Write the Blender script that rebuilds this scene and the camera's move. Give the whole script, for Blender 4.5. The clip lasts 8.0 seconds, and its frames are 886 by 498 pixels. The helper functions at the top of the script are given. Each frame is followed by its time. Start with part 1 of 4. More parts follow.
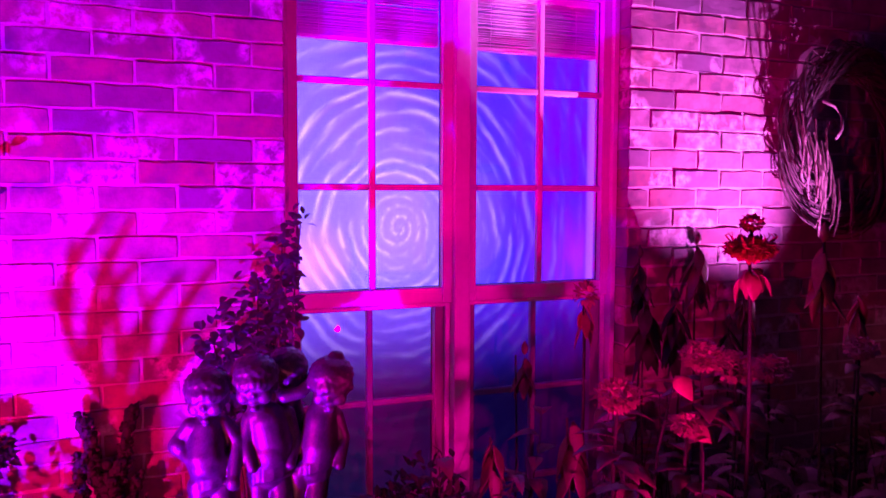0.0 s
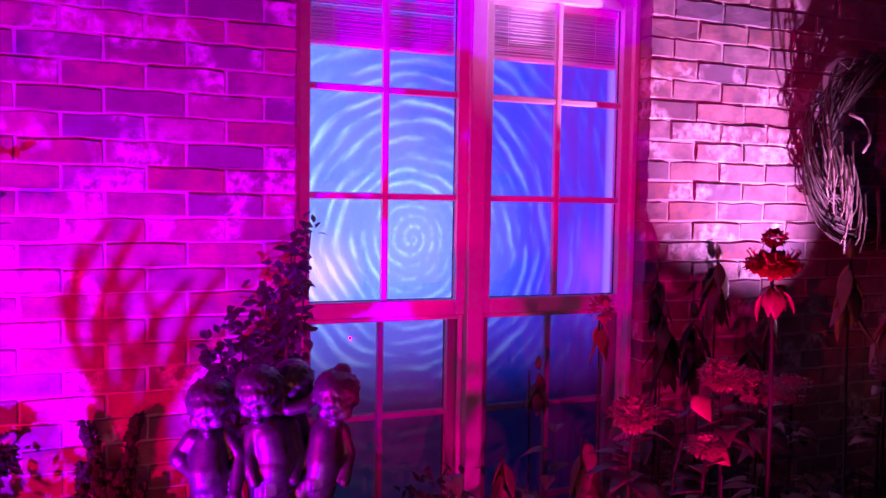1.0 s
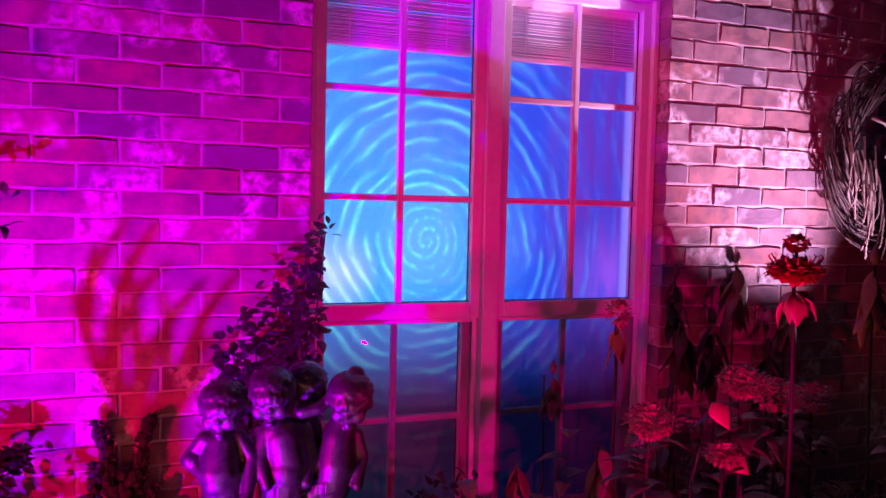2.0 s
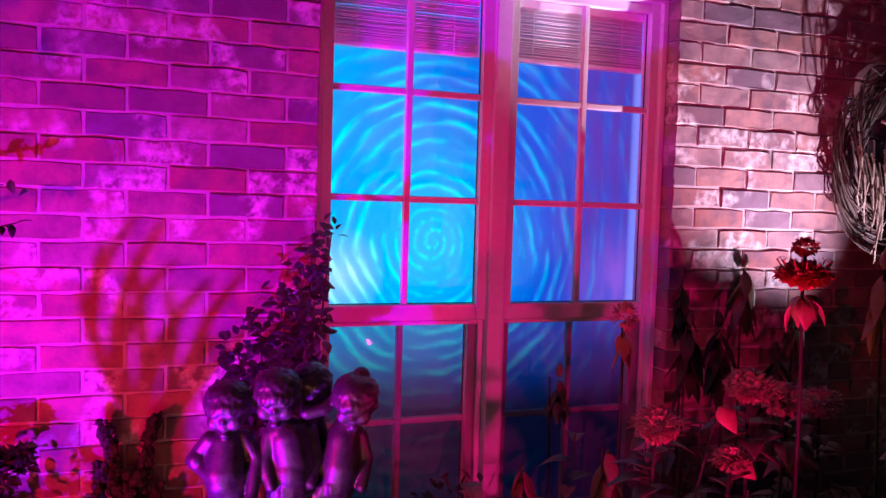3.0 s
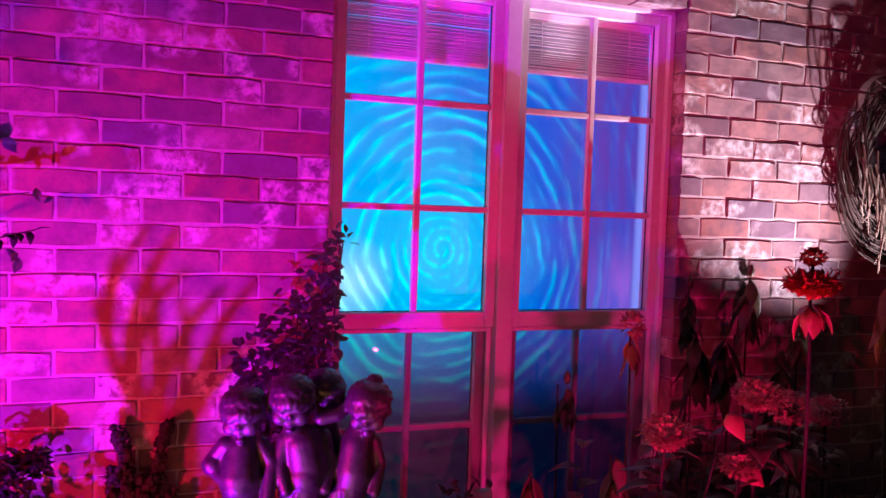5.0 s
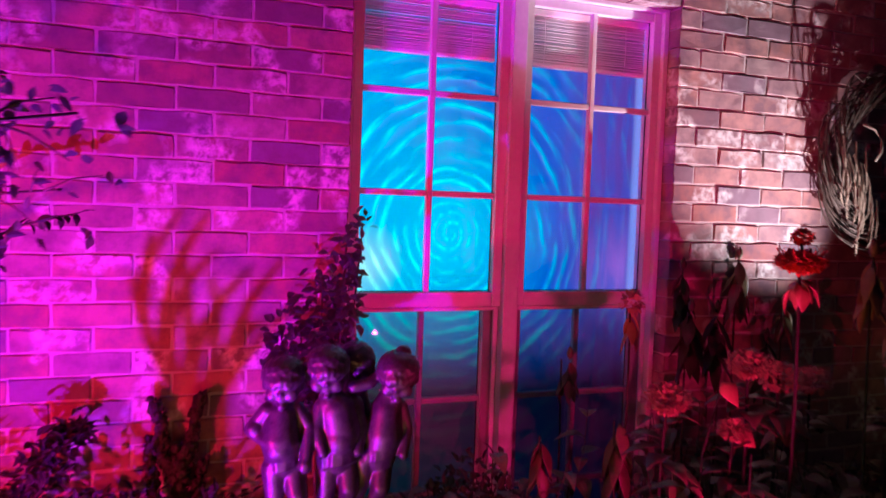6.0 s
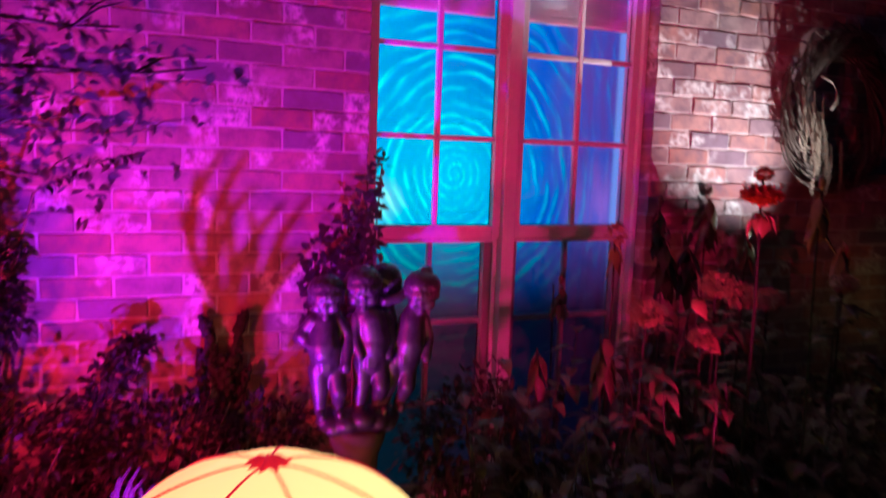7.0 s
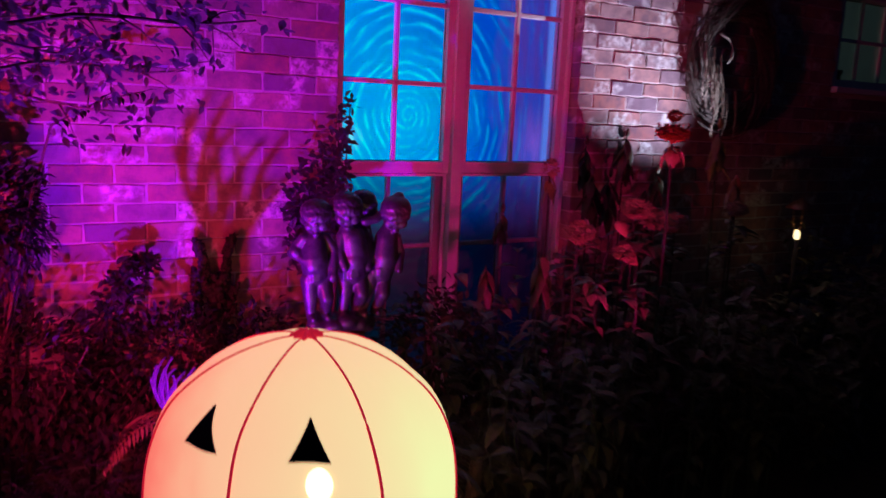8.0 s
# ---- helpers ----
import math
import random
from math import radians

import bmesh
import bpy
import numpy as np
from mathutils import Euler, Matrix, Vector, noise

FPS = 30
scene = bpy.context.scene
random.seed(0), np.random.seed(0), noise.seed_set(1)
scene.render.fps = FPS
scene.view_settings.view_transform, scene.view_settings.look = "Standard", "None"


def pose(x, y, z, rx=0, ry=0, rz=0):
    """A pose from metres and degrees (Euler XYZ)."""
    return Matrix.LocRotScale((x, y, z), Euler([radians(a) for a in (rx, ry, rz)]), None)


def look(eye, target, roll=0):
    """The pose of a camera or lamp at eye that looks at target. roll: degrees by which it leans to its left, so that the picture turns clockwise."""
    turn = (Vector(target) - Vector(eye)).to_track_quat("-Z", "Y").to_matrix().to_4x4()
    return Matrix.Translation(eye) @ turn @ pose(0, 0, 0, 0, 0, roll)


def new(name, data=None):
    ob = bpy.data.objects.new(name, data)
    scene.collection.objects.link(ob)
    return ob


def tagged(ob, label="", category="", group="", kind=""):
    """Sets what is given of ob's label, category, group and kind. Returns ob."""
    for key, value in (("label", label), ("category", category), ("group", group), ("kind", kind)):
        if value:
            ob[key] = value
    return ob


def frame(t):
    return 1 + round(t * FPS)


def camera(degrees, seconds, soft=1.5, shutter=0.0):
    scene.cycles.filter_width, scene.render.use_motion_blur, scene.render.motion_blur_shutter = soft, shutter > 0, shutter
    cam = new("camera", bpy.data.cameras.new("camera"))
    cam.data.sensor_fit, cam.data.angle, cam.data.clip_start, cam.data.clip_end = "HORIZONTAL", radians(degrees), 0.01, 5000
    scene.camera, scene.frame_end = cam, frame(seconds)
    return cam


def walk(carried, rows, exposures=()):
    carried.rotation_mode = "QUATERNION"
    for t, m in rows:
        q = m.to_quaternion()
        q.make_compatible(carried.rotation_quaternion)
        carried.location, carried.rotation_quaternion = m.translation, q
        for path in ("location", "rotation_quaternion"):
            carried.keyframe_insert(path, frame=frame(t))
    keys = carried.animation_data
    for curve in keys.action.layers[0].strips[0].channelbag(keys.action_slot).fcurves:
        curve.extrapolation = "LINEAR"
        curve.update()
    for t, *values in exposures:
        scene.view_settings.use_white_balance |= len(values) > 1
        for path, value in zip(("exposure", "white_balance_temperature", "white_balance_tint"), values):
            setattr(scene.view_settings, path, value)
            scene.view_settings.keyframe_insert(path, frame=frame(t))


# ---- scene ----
# camera and its walk
cam = camera(58.9, 8.0, 1.5, 1.0)
PATH = [
    (0, (0.068, -2.25, 1.517), (0.819, -0.402, 1.373), 0.2),
    (0.5, (0.101, -2.217, 1.517), (0.824, -0.356, 1.396), 0.7),
    (1, (0.104, -2.213, 1.515), (0.809, -0.345, 1.398), 0.9),
    (1.5, (0.105, -2.202, 1.515), (0.792, -0.327, 1.4), 1.1),
    (3, (0.106, -2.186, 1.514), (0.766, -0.301, 1.405), 1.7),
    (3.5, (0.105, -2.194, 1.516), (0.766, -0.309, 1.41), 1.8),
    (4, (0.106, -2.2, 1.519), (0.763, -0.314, 1.419), 1.9),
    (4.5, (0.104, -2.201, 1.516), (0.753, -0.312, 1.423), 1.9),
    (4.7, (0.096, -2.198, 1.517), (0.747, -0.309, 1.428), 1.9),
    (6, (-0.087, -2.298, 1.495), (0.634, -0.435, 1.384), 2.0),
    (6.5, (-0.181, -2.441, 1.479), (0.562, -0.59, 1.324), 2.0),
    (7, (-0.324, -2.55, 1.468), (0.466, -0.728, 1.231), 2.1),
    (7.5, (-0.548, -2.66, 1.461), (0.387, -0.926, 1.114), 2.3),
    (8, (-0.671, -2.84, 1.435), (0.323, -1.141, 1.083), 2.7),
]

EXPOSURES = [(0.0, -0.34, 7700, 320), (0.5, -0.22, 6800, 245), (1.0, -0.1, 6600, 170), (1.7, -0.1, 6400, 100), (2.8, -0.06, 5900, 12), (4.5, -0.04, 6300, 2),
             (6.0, -0.05, 6300, -22), (6.5, -0.08, 6100, -34), (7.0, -0.12, 5800, -42), (7.5, -0.42, 5200, -38), (8.0, -0.72, 4650, -26)]
walk(cam, [(t, look(eye, target, roll)) for t, eye, target, roll in PATH], EXPOSURES)

# night sky
world = bpy.data.worlds.new("night")
scene.world = world
world.use_nodes = True
world.node_tree.nodes["Background"].inputs["Color"].default_value = (0.06, 0.08, 0.4, 1)
world.node_tree.nodes["Background"].inputs["Strength"].default_value = 0.03


def spot(name, eye, target, colour, watts, angle, blend, radius):
    lamp = bpy.data.lights.new(name, "SPOT")
    lamp.color, lamp.energy, lamp.spot_size, lamp.spot_blend, lamp.shadow_soft_size = colour, watts, radians(angle), blend, radius
    ob = new(name, lamp)
    ob.matrix_world = look(eye, target)
    return ob


# coloured garden floodlights standing low in the bed
VIOLET_AT = (-0.40, -0.98, 0.45)
spot("violet_flood", VIOLET_AT, (0.14, 0.0, 2.55), (0.36, 0.0, 1.0), 245, 112, 0.85, 0.006)
spot("red_flood", (-0.92, -1.25, 0.80), (0.08, 0.0, 1.20), (1.0, 0.0, 0.12), 115, 96, 0.8, 0.02)
spot("red_flood_front", (1.06, -1.32, 0.82), (1.14, 0.0, 1.40), (1.0, 0.0, 0.22), 46, 84, 0.5, 0.012)
spot("white_uplight", (2.50, -0.46, 0.72), (1.60, 0.0, 2.58), (0.96, 0.69, 0.98), 360, 55, 1.0, 0.012)
path_glow = new("path_glow", bpy.data.lights.new("path_glow", "POINT"))
path_glow.data.energy, path_glow.data.color, path_glow.data.shadow_soft_size = 0.12, (1.0, 0.5, 0.2), 0.012
path_glow.location = (2.92, -0.30, 0.935)
room_lamp = new("room_lamp", bpy.data.lights.new("room_lamp", "POINT"))
room_lamp.data.energy, room_lamp.data.color, room_lamp.data.shadow_soft_size = 5.0, (0.9, 0.95, 0.8), 0.1
room_lamp.location = (4.0, 2.2, 2.4)


# ---- materials ----
def material(name):
    m = bpy.data.materials.new(name)
    m.use_nodes = True
    t = m.node_tree
    return m, t, t.nodes["Principled BSDF"]


def node(t, kind, **inputs):
    n = t.nodes.new(kind)
    for key, value in inputs.items():
        n.inputs[key.replace("_", " ")].default_value = value
    return n


def ramp(t, source, stops):
    n = t.nodes.new("ShaderNodeValToRGB")
    e = n.color_ramp.elements
    while len(e) < len(stops):
        e.new(0.5)
    for k, (at, c) in enumerate(stops):
        e[k].position, e[k].color = at, (*c, 1)
    t.links.new(source, n.inputs["Fac"])
    return n.outputs["Color"]


def mixed(t, fac, a, b, blend="MIX"):
    n = t.nodes.new("ShaderNodeMix")
    n.data_type, n.blend_type = "RGBA", blend
    for socket, value in ((n.inputs[0], fac), (n.inputs[6], a), (n.inputs[7], b)):
        if isinstance(value, bpy.types.NodeSocket):
            t.links.new(value, socket)
        elif isinstance(value, tuple):
            socket.default_value = (*value, 1)
        else:
            socket.default_value = value
    return n.outputs[2]


def calc(t, op, a, b=0.0, c=0.0):
    n = t.nodes.new("ShaderNodeMath")
    n.operation = op
    for k, value in enumerate((a, b, c)):
        if isinstance(value, bpy.types.NodeSocket):
            t.links.new(value, n.inputs[k])
        else:
            n.inputs[k].default_value = value
    return n.outputs[0]


def place(t):
    return t.nodes.new("ShaderNodeNewGeometry").outputs["Position"]


def grain(t, scale, detail=4.0, rough=0.55, source=None, distortion=0.0):
    n = node(t, "ShaderNodeTexNoise", Scale=scale, Detail=detail, Roughness=rough, Distortion=distortion)
    t.links.new(source or place(t), n.inputs["Vector"])
    return n.outputs["Fac"]


def relief(t, bsdf, height, strength, distance):
    n = node(t, "ShaderNodeBump", Strength=strength, Distance=distance)
    t.links.new(height, n.inputs["Height"])
    t.links.new(n.outputs["Normal"], bsdf.inputs["Normal"])


def plain(name, dark, light, rough, scale=25.0, bump=0.3, metal=0.0, spread=(0.3, 0.7)):
    """A surface that varies between two colours at a coarse and a fine scale, with fine relief."""
    m, t, b = material(name)
    coarse, fine = grain(t, scale, 3.0), grain(t, scale * 7, 4.0)
    both = calc(t, "MULTIPLY_ADD", fine, 0.4, calc(t, "MULTIPLY", coarse, 0.6))
    t.links.new(ramp(t, both, [(spread[0], dark), (spread[1], light)]), b.inputs["Base Color"])
    t.links.new(calc(t, "MULTIPLY_ADD", fine, 0.25, rough - 0.12), b.inputs["Roughness"])
    b.inputs["Metallic"].default_value = metal
    relief(t, b, both, bump, 0.004)
    return m


def brick_material(name, islands):
    """Old handmade brick: red, brown and near-black pieces, with lime-washed blotches."""
    m, t, b = material(name)
    if islands:
        pick = t.nodes.new("ShaderNodeNewGeometry").outputs["Random Per Island"]
    else:
        pick = t.nodes.new("ShaderNodeObjectInfo").outputs["Random"]
    own = ramp(t, pick, [(0.0, (0.39, 0.165, 0.13)), (0.18, (0.45, 0.25, 0.215)), (0.36, (0.35, 0.13, 0.11)), (0.50, (0.42, 0.285, 0.26)),
                         (0.64, (0.26, 0.12, 0.12)), (0.78, (0.20, 0.15, 0.19)), (0.86, (0.30, 0.20, 0.21)), (1.0, (0.38, 0.19, 0.16))])
    cloud = grain(t, 14.0, 5.0, 0.6)
    body = mixed(t, calc(t, "MULTIPLY", ramp(t, cloud, [(0.40, (0, 0, 0)), (0.64, (1, 1, 1))]), 0.8), own, (0.17, 0.10, 0.12))
    streak = grain(t, 34.0, 5.0, 0.62, distortion=0.25)
    patch = ramp(t, grain(t, 5.5, 2.0), [(0.50, (0, 0, 0)), (0.58, (1, 1, 1))])
    some = ramp(t, calc(t, "FRACT", calc(t, "MULTIPLY", pick, 17.3)), [(0.44, (0, 0, 0)), (0.54, (1, 1, 1))])
    lime = calc(t, "MULTIPLY", calc(t, "MULTIPLY", patch, some), ramp(t, streak, [(0.40, (0, 0, 0)), (0.60, (1, 1, 1))]))
    t.links.new(mixed(t, calc(t, "MULTIPLY", lime, 0.85), body, (0.78, 0.72, 0.66)), b.inputs["Base Color"])
    b.inputs["Roughness"].default_value = 0.78
    relief(t, b, calc(t, "MULTIPLY_ADD", grain(t, 160.0, 5.0, 0.7), 0.5, streak), 0.55, 0.005)
    return m


BRICK = brick_material("handmade_brick", False)
BRICKS = brick_material("handmade_brick_far", True)
MORTAR = plain("mortar", (0.42, 0.34, 0.31), (0.58, 0.48, 0.44), 0.9, 30, 0.8)
PAINT = plain("frame_paint", (0.62, 0.61, 0.59), (0.76, 0.75, 0.73), 0.45, 9, 0.08)
VINYL = plain("blind_vinyl", (0.66, 0.65, 0.63), (0.78, 0.77, 0.75), 0.5, 12, 0.05)
BRONZE = plain("dark_bronze", (0.05, 0.045, 0.05), (0.16, 0.145, 0.15), 0.42, 40, 0.45, 0.6)
SOIL = plain("bark_mulch", (0.025, 0.017, 0.012), (0.10, 0.065, 0.04), 0.95, 22, 1.0)
LEAF = plain("leaf_green", (0.05, 0.045, 0.018), (0.13, 0.11, 0.045), 0.5, 18, 0.3)
DARKLEAF = plain("leaf_dark", (0.018, 0.026, 0.014), (0.05, 0.058, 0.03), 0.75, 18, 0.3)
DARKLEAF.node_tree.nodes["Principled BSDF"].inputs["Specular IOR Level"].default_value = 0.25


def thin_leaf_material():
    """Thin foliage that lets part of the light through."""
    m = plain("leaf_thin", (0.06, 0.065, 0.045), (0.14, 0.14, 0.10), 0.55, 18, 0.3)
    t = m.node_tree
    through_light, mix = node(t, "ShaderNodeBsdfTranslucent", Color=(0.16, 0.17, 0.14, 1)), t.nodes.new("ShaderNodeMixShader")
    mix.inputs[0].default_value = 0.5
    t.links.new(t.nodes["Principled BSDF"].outputs[0], mix.inputs[1])
    t.links.new(through_light.outputs[0], mix.inputs[2])
    t.links.new(mix.outputs[0], t.nodes["Material Output"].inputs["Surface"])
    return m


THINLEAF = thin_leaf_material()
PALELEAF = plain("leaf_autumn", (0.24, 0.12, 0.06), (0.44, 0.24, 0.12), 0.5, 14, 0.3)
STEM = plain("stem", (0.09, 0.10, 0.05), (0.20, 0.18, 0.10), 0.6, 40, 0.3)
BARK = plain("bark", (0.07, 0.05, 0.035), (0.18, 0.13, 0.09), 0.85, 30, 0.8)
PETAL = plain("petal_red", (0.45, 0.03, 0.035), (0.75, 0.08, 0.08), 0.55, 40, 0.3)
BLOOM = plain("dry_bloom", (0.30, 0.12, 0.09), (0.56, 0.26, 0.20), 0.7, 30, 0.4)
# paler than the twigs: light on the lower strands put into their colour
LIT_VINE = plain("lit_dry_vine", (0.14, 0.10, 0.065), (0.32, 0.24, 0.16), 0.7, 45, 0.6)
TWIG = plain("twig", (0.05, 0.034, 0.024), (0.14, 0.10, 0.07), 0.7, 45, 0.6)
RATTAN = plain("rattan", (0.26, 0.22, 0.16), (0.42, 0.36, 0.27), 0.5, 30, 0.3)
COPPER = plain("aged_copper", (0.30, 0.13, 0.07), (0.55, 0.27, 0.15), 0.4, 30, 0.2, 0.9)
CLAY = plain("dark_clay", (0.05, 0.035, 0.03), (0.11, 0.08, 0.06), 0.8, 20, 0.4)
PLASTER = plain("room_plaster", (0.32, 0.31, 0.30), (0.42, 0.41, 0.40), 0.9, 6, 0.2)

BLACK = plain("black_cut", (0.006, 0.003, 0.003), (0.015, 0.006, 0.006), 0.8, 30, 0.1)


def glass_material():
    m, t, b = material("window_glass")
    b.inputs["Base Color"].default_value = (0.97, 0.98, 0.98, 1)
    b.inputs["Transmission Weight"].default_value = 1.0
    b.inputs["IOR"].default_value = 1.45
    n = grain(t, 3.0, 2.0)
    t.links.new(calc(t, "MULTIPLY", n, 0.02), b.inputs["Roughness"])
    return m


GLASS = glass_material()
SWIRL = (0.918, 1.399)


def screen_material():
    """A thin cloth that shows a projected tunnel of rippling rings."""
    m, t, b = material("projection_cloth")
    at = place(t)
    shift = t.nodes.new("ShaderNodeMapping")
    shift.inputs["Location"].default_value = (-SWIRL[0], 0, -SWIRL[1] * 0.92)
    shift.inputs["Scale"].default_value = (1.0, 0.0, 0.92)
    t.links.new(at, shift.inputs["Vector"])
    centred = shift.outputs["Vector"]
    length = t.nodes.new("ShaderNodeVectorMath")
    length.operation = "LENGTH"
    t.links.new(centred, length.inputs[0])
    r = length.outputs["Value"]
    xyz = t.nodes.new("ShaderNodeSeparateXYZ")
    t.links.new(at, xyz.inputs[0])
    x, z = xyz.outputs["X"], xyz.outputs["Z"]
    soft = grain(t, 6.0, 3.0)
    local = t.nodes.new("ShaderNodeSeparateXYZ")
    t.links.new(centred, local.inputs[0])
    turn = calc(t, "ARCTAN2", local.outputs["Z"], local.outputs["X"])
    wobble = calc(t, "MULTIPLY_ADD", grain(t, 3.2, 2.5), 0.12, r)
    bands = calc(t, "MULTIPLY", calc(t, "POWER", wobble, 0.82), 2 * math.pi / 0.043)
    phase = calc(t, "ADD", bands, turn)
    wave = calc(t, "MULTIPLY_ADD", calc(t, "SINE", phase), 0.5, 0.5)
    polar = t.nodes.new("ShaderNodeCombineXYZ")
    t.links.new(calc(t, "MULTIPLY", calc(t, "COSINE", turn), 1.9), polar.inputs[0])
    t.links.new(calc(t, "MULTIPLY", calc(t, "SINE", turn), 1.9), polar.inputs[1])
    t.links.new(calc(t, "MULTIPLY", r, 24.0), polar.inputs[2])
    arcs = ramp(t, grain(t, 1.0, 4.0, 0.62, polar.outputs[0]), [(0.40, (0.0, 0.0, 0.0)), (0.64, (1, 1, 1))])
    rings = calc(t, "MULTIPLY", calc(t, "POWER", wave, 2.2), arcs)
    away = ramp(t, r, [(0.0, (1, 1, 1)), (0.40, (0.90, 0.90, 0.90)), (0.66, (0.40, 0.40, 0.40)), (0.95, (0.10, 0.10, 0.10))])
    # dimming of the lower panes written into the emission strength by height
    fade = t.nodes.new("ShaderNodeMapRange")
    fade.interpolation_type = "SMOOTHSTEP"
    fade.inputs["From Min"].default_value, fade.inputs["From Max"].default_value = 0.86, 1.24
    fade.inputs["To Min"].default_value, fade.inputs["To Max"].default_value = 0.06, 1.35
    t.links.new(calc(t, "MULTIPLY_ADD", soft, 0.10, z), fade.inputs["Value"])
    tint = calc(t, "MULTIPLY_ADD", calc(t, "SINE", calc(t, "ADD", phase, 1.5)), 0.5, 0.5)
    leftward = t.nodes.new("ShaderNodeMapRange")
    leftward.inputs["From Min"].default_value, leftward.inputs["From Max"].default_value = 1.30, 0.55
    t.links.new(calc(t, "MULTIPLY_ADD", soft, 0.25, x), leftward.inputs["Value"])
    base = mixed(t, leftward.outputs["Result"], (0.0, 0.07, 0.55), (0.0, 0.36, 0.82))
    base = mixed(t, ramp(t, r, [(0.05, (0.5, 0.5, 0.5)), (0.42, (0, 0, 0))]), base, (0.0, 0.70, 0.98))
    lit = mixed(t, calc(t, "MULTIPLY", calc(t, "MULTIPLY", rings, away), calc(t, "MULTIPLY_ADD", leftward.outputs["Result"], 0.55, 0.45)), base, (0.0, 1.10, 1.15))
    lit = mixed(t, calc(t, "MULTIPLY", calc(t, "MULTIPLY", calc(t, "POWER", tint, 3.0), arcs), 0.22), lit, (0.12, 0.18, 1.0))
    # dim violet right side with fold shading, painted into the emission colour
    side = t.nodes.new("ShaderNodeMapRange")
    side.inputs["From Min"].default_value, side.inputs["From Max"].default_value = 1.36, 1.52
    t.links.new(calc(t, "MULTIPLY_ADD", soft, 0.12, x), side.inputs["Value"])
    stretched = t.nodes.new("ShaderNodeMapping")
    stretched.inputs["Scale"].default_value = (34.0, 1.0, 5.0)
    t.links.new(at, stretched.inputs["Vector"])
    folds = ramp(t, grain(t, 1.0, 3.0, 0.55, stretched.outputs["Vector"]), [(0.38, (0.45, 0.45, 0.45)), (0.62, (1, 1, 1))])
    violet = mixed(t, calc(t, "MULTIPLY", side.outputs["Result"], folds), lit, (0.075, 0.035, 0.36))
    # violet patch of light low on the right, painted in as well
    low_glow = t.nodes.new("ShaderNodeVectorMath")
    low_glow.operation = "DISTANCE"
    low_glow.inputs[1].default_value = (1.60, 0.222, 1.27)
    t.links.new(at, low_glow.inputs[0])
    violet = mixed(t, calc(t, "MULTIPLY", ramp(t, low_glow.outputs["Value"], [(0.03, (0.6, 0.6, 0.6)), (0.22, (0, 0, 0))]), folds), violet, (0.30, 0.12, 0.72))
    # pale lit strip painted along the right edge
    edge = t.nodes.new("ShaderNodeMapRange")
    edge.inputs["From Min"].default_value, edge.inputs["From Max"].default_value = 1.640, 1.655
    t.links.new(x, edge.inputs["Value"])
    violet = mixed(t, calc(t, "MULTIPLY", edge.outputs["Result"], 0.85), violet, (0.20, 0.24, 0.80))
    # bright spot at the left, painted into the emission around this point
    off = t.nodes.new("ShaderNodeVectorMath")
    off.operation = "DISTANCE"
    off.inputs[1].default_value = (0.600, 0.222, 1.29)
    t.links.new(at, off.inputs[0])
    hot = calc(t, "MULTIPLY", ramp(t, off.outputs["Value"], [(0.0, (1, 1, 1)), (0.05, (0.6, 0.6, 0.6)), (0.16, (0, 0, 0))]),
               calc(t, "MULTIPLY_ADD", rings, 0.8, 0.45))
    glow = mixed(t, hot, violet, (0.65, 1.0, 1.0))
    b.inputs["Base Color"].default_value = (0.03, 0.03, 0.035, 1)
    b.inputs["Roughness"].default_value = 0.9
    t.links.new(glow, b.inputs["Emission Color"])
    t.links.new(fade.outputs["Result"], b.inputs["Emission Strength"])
    return m


SCREEN = screen_material()


def glowing(name, colour, strength):
    m, t, b = material(name)
    b.inputs["Base Color"].default_value = (*colour, 1)
    b.inputs["Emission Color"].default_value = (*colour, 1)
    b.inputs["Emission Strength"].default_value = strength
    return m


def pumpkin_material():
    m, t, b = material("lit_pumpkin_fabric")
    # inner bulb's falloff painted into the glow: yellow near this point, dark red behind
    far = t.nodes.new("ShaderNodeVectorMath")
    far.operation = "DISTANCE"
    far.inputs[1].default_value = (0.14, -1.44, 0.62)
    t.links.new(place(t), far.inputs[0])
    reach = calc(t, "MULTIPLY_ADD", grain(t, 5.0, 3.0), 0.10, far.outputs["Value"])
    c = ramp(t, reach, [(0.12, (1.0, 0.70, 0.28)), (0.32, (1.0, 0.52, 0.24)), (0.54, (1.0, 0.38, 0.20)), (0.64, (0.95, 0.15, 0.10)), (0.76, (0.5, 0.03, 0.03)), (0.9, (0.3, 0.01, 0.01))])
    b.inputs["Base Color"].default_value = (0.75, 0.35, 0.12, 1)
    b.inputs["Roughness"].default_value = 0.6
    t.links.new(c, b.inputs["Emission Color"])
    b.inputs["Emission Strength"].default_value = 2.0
    relief(t, b, grain(t, 60.0, 3.0), 0.15, 0.003)
    return m


PUMPKIN = pumpkin_material()
SEAM = glowing("pumpkin_seam", (0.62, 0.002, 0.03), 1.0)
BULB = glowing("bulb_glow", (1.0, 0.9, 0.65), 3.0)
LENS = glowing("path_light_lens", (1.0, 0.55, 0.25), 4.0)


# ---- mesh helpers ----
def empty(name, at=(0, 0, 0)):
    ob = new(name)
    ob.location = at
    ob.empty_display_size = 0.05
    return ob


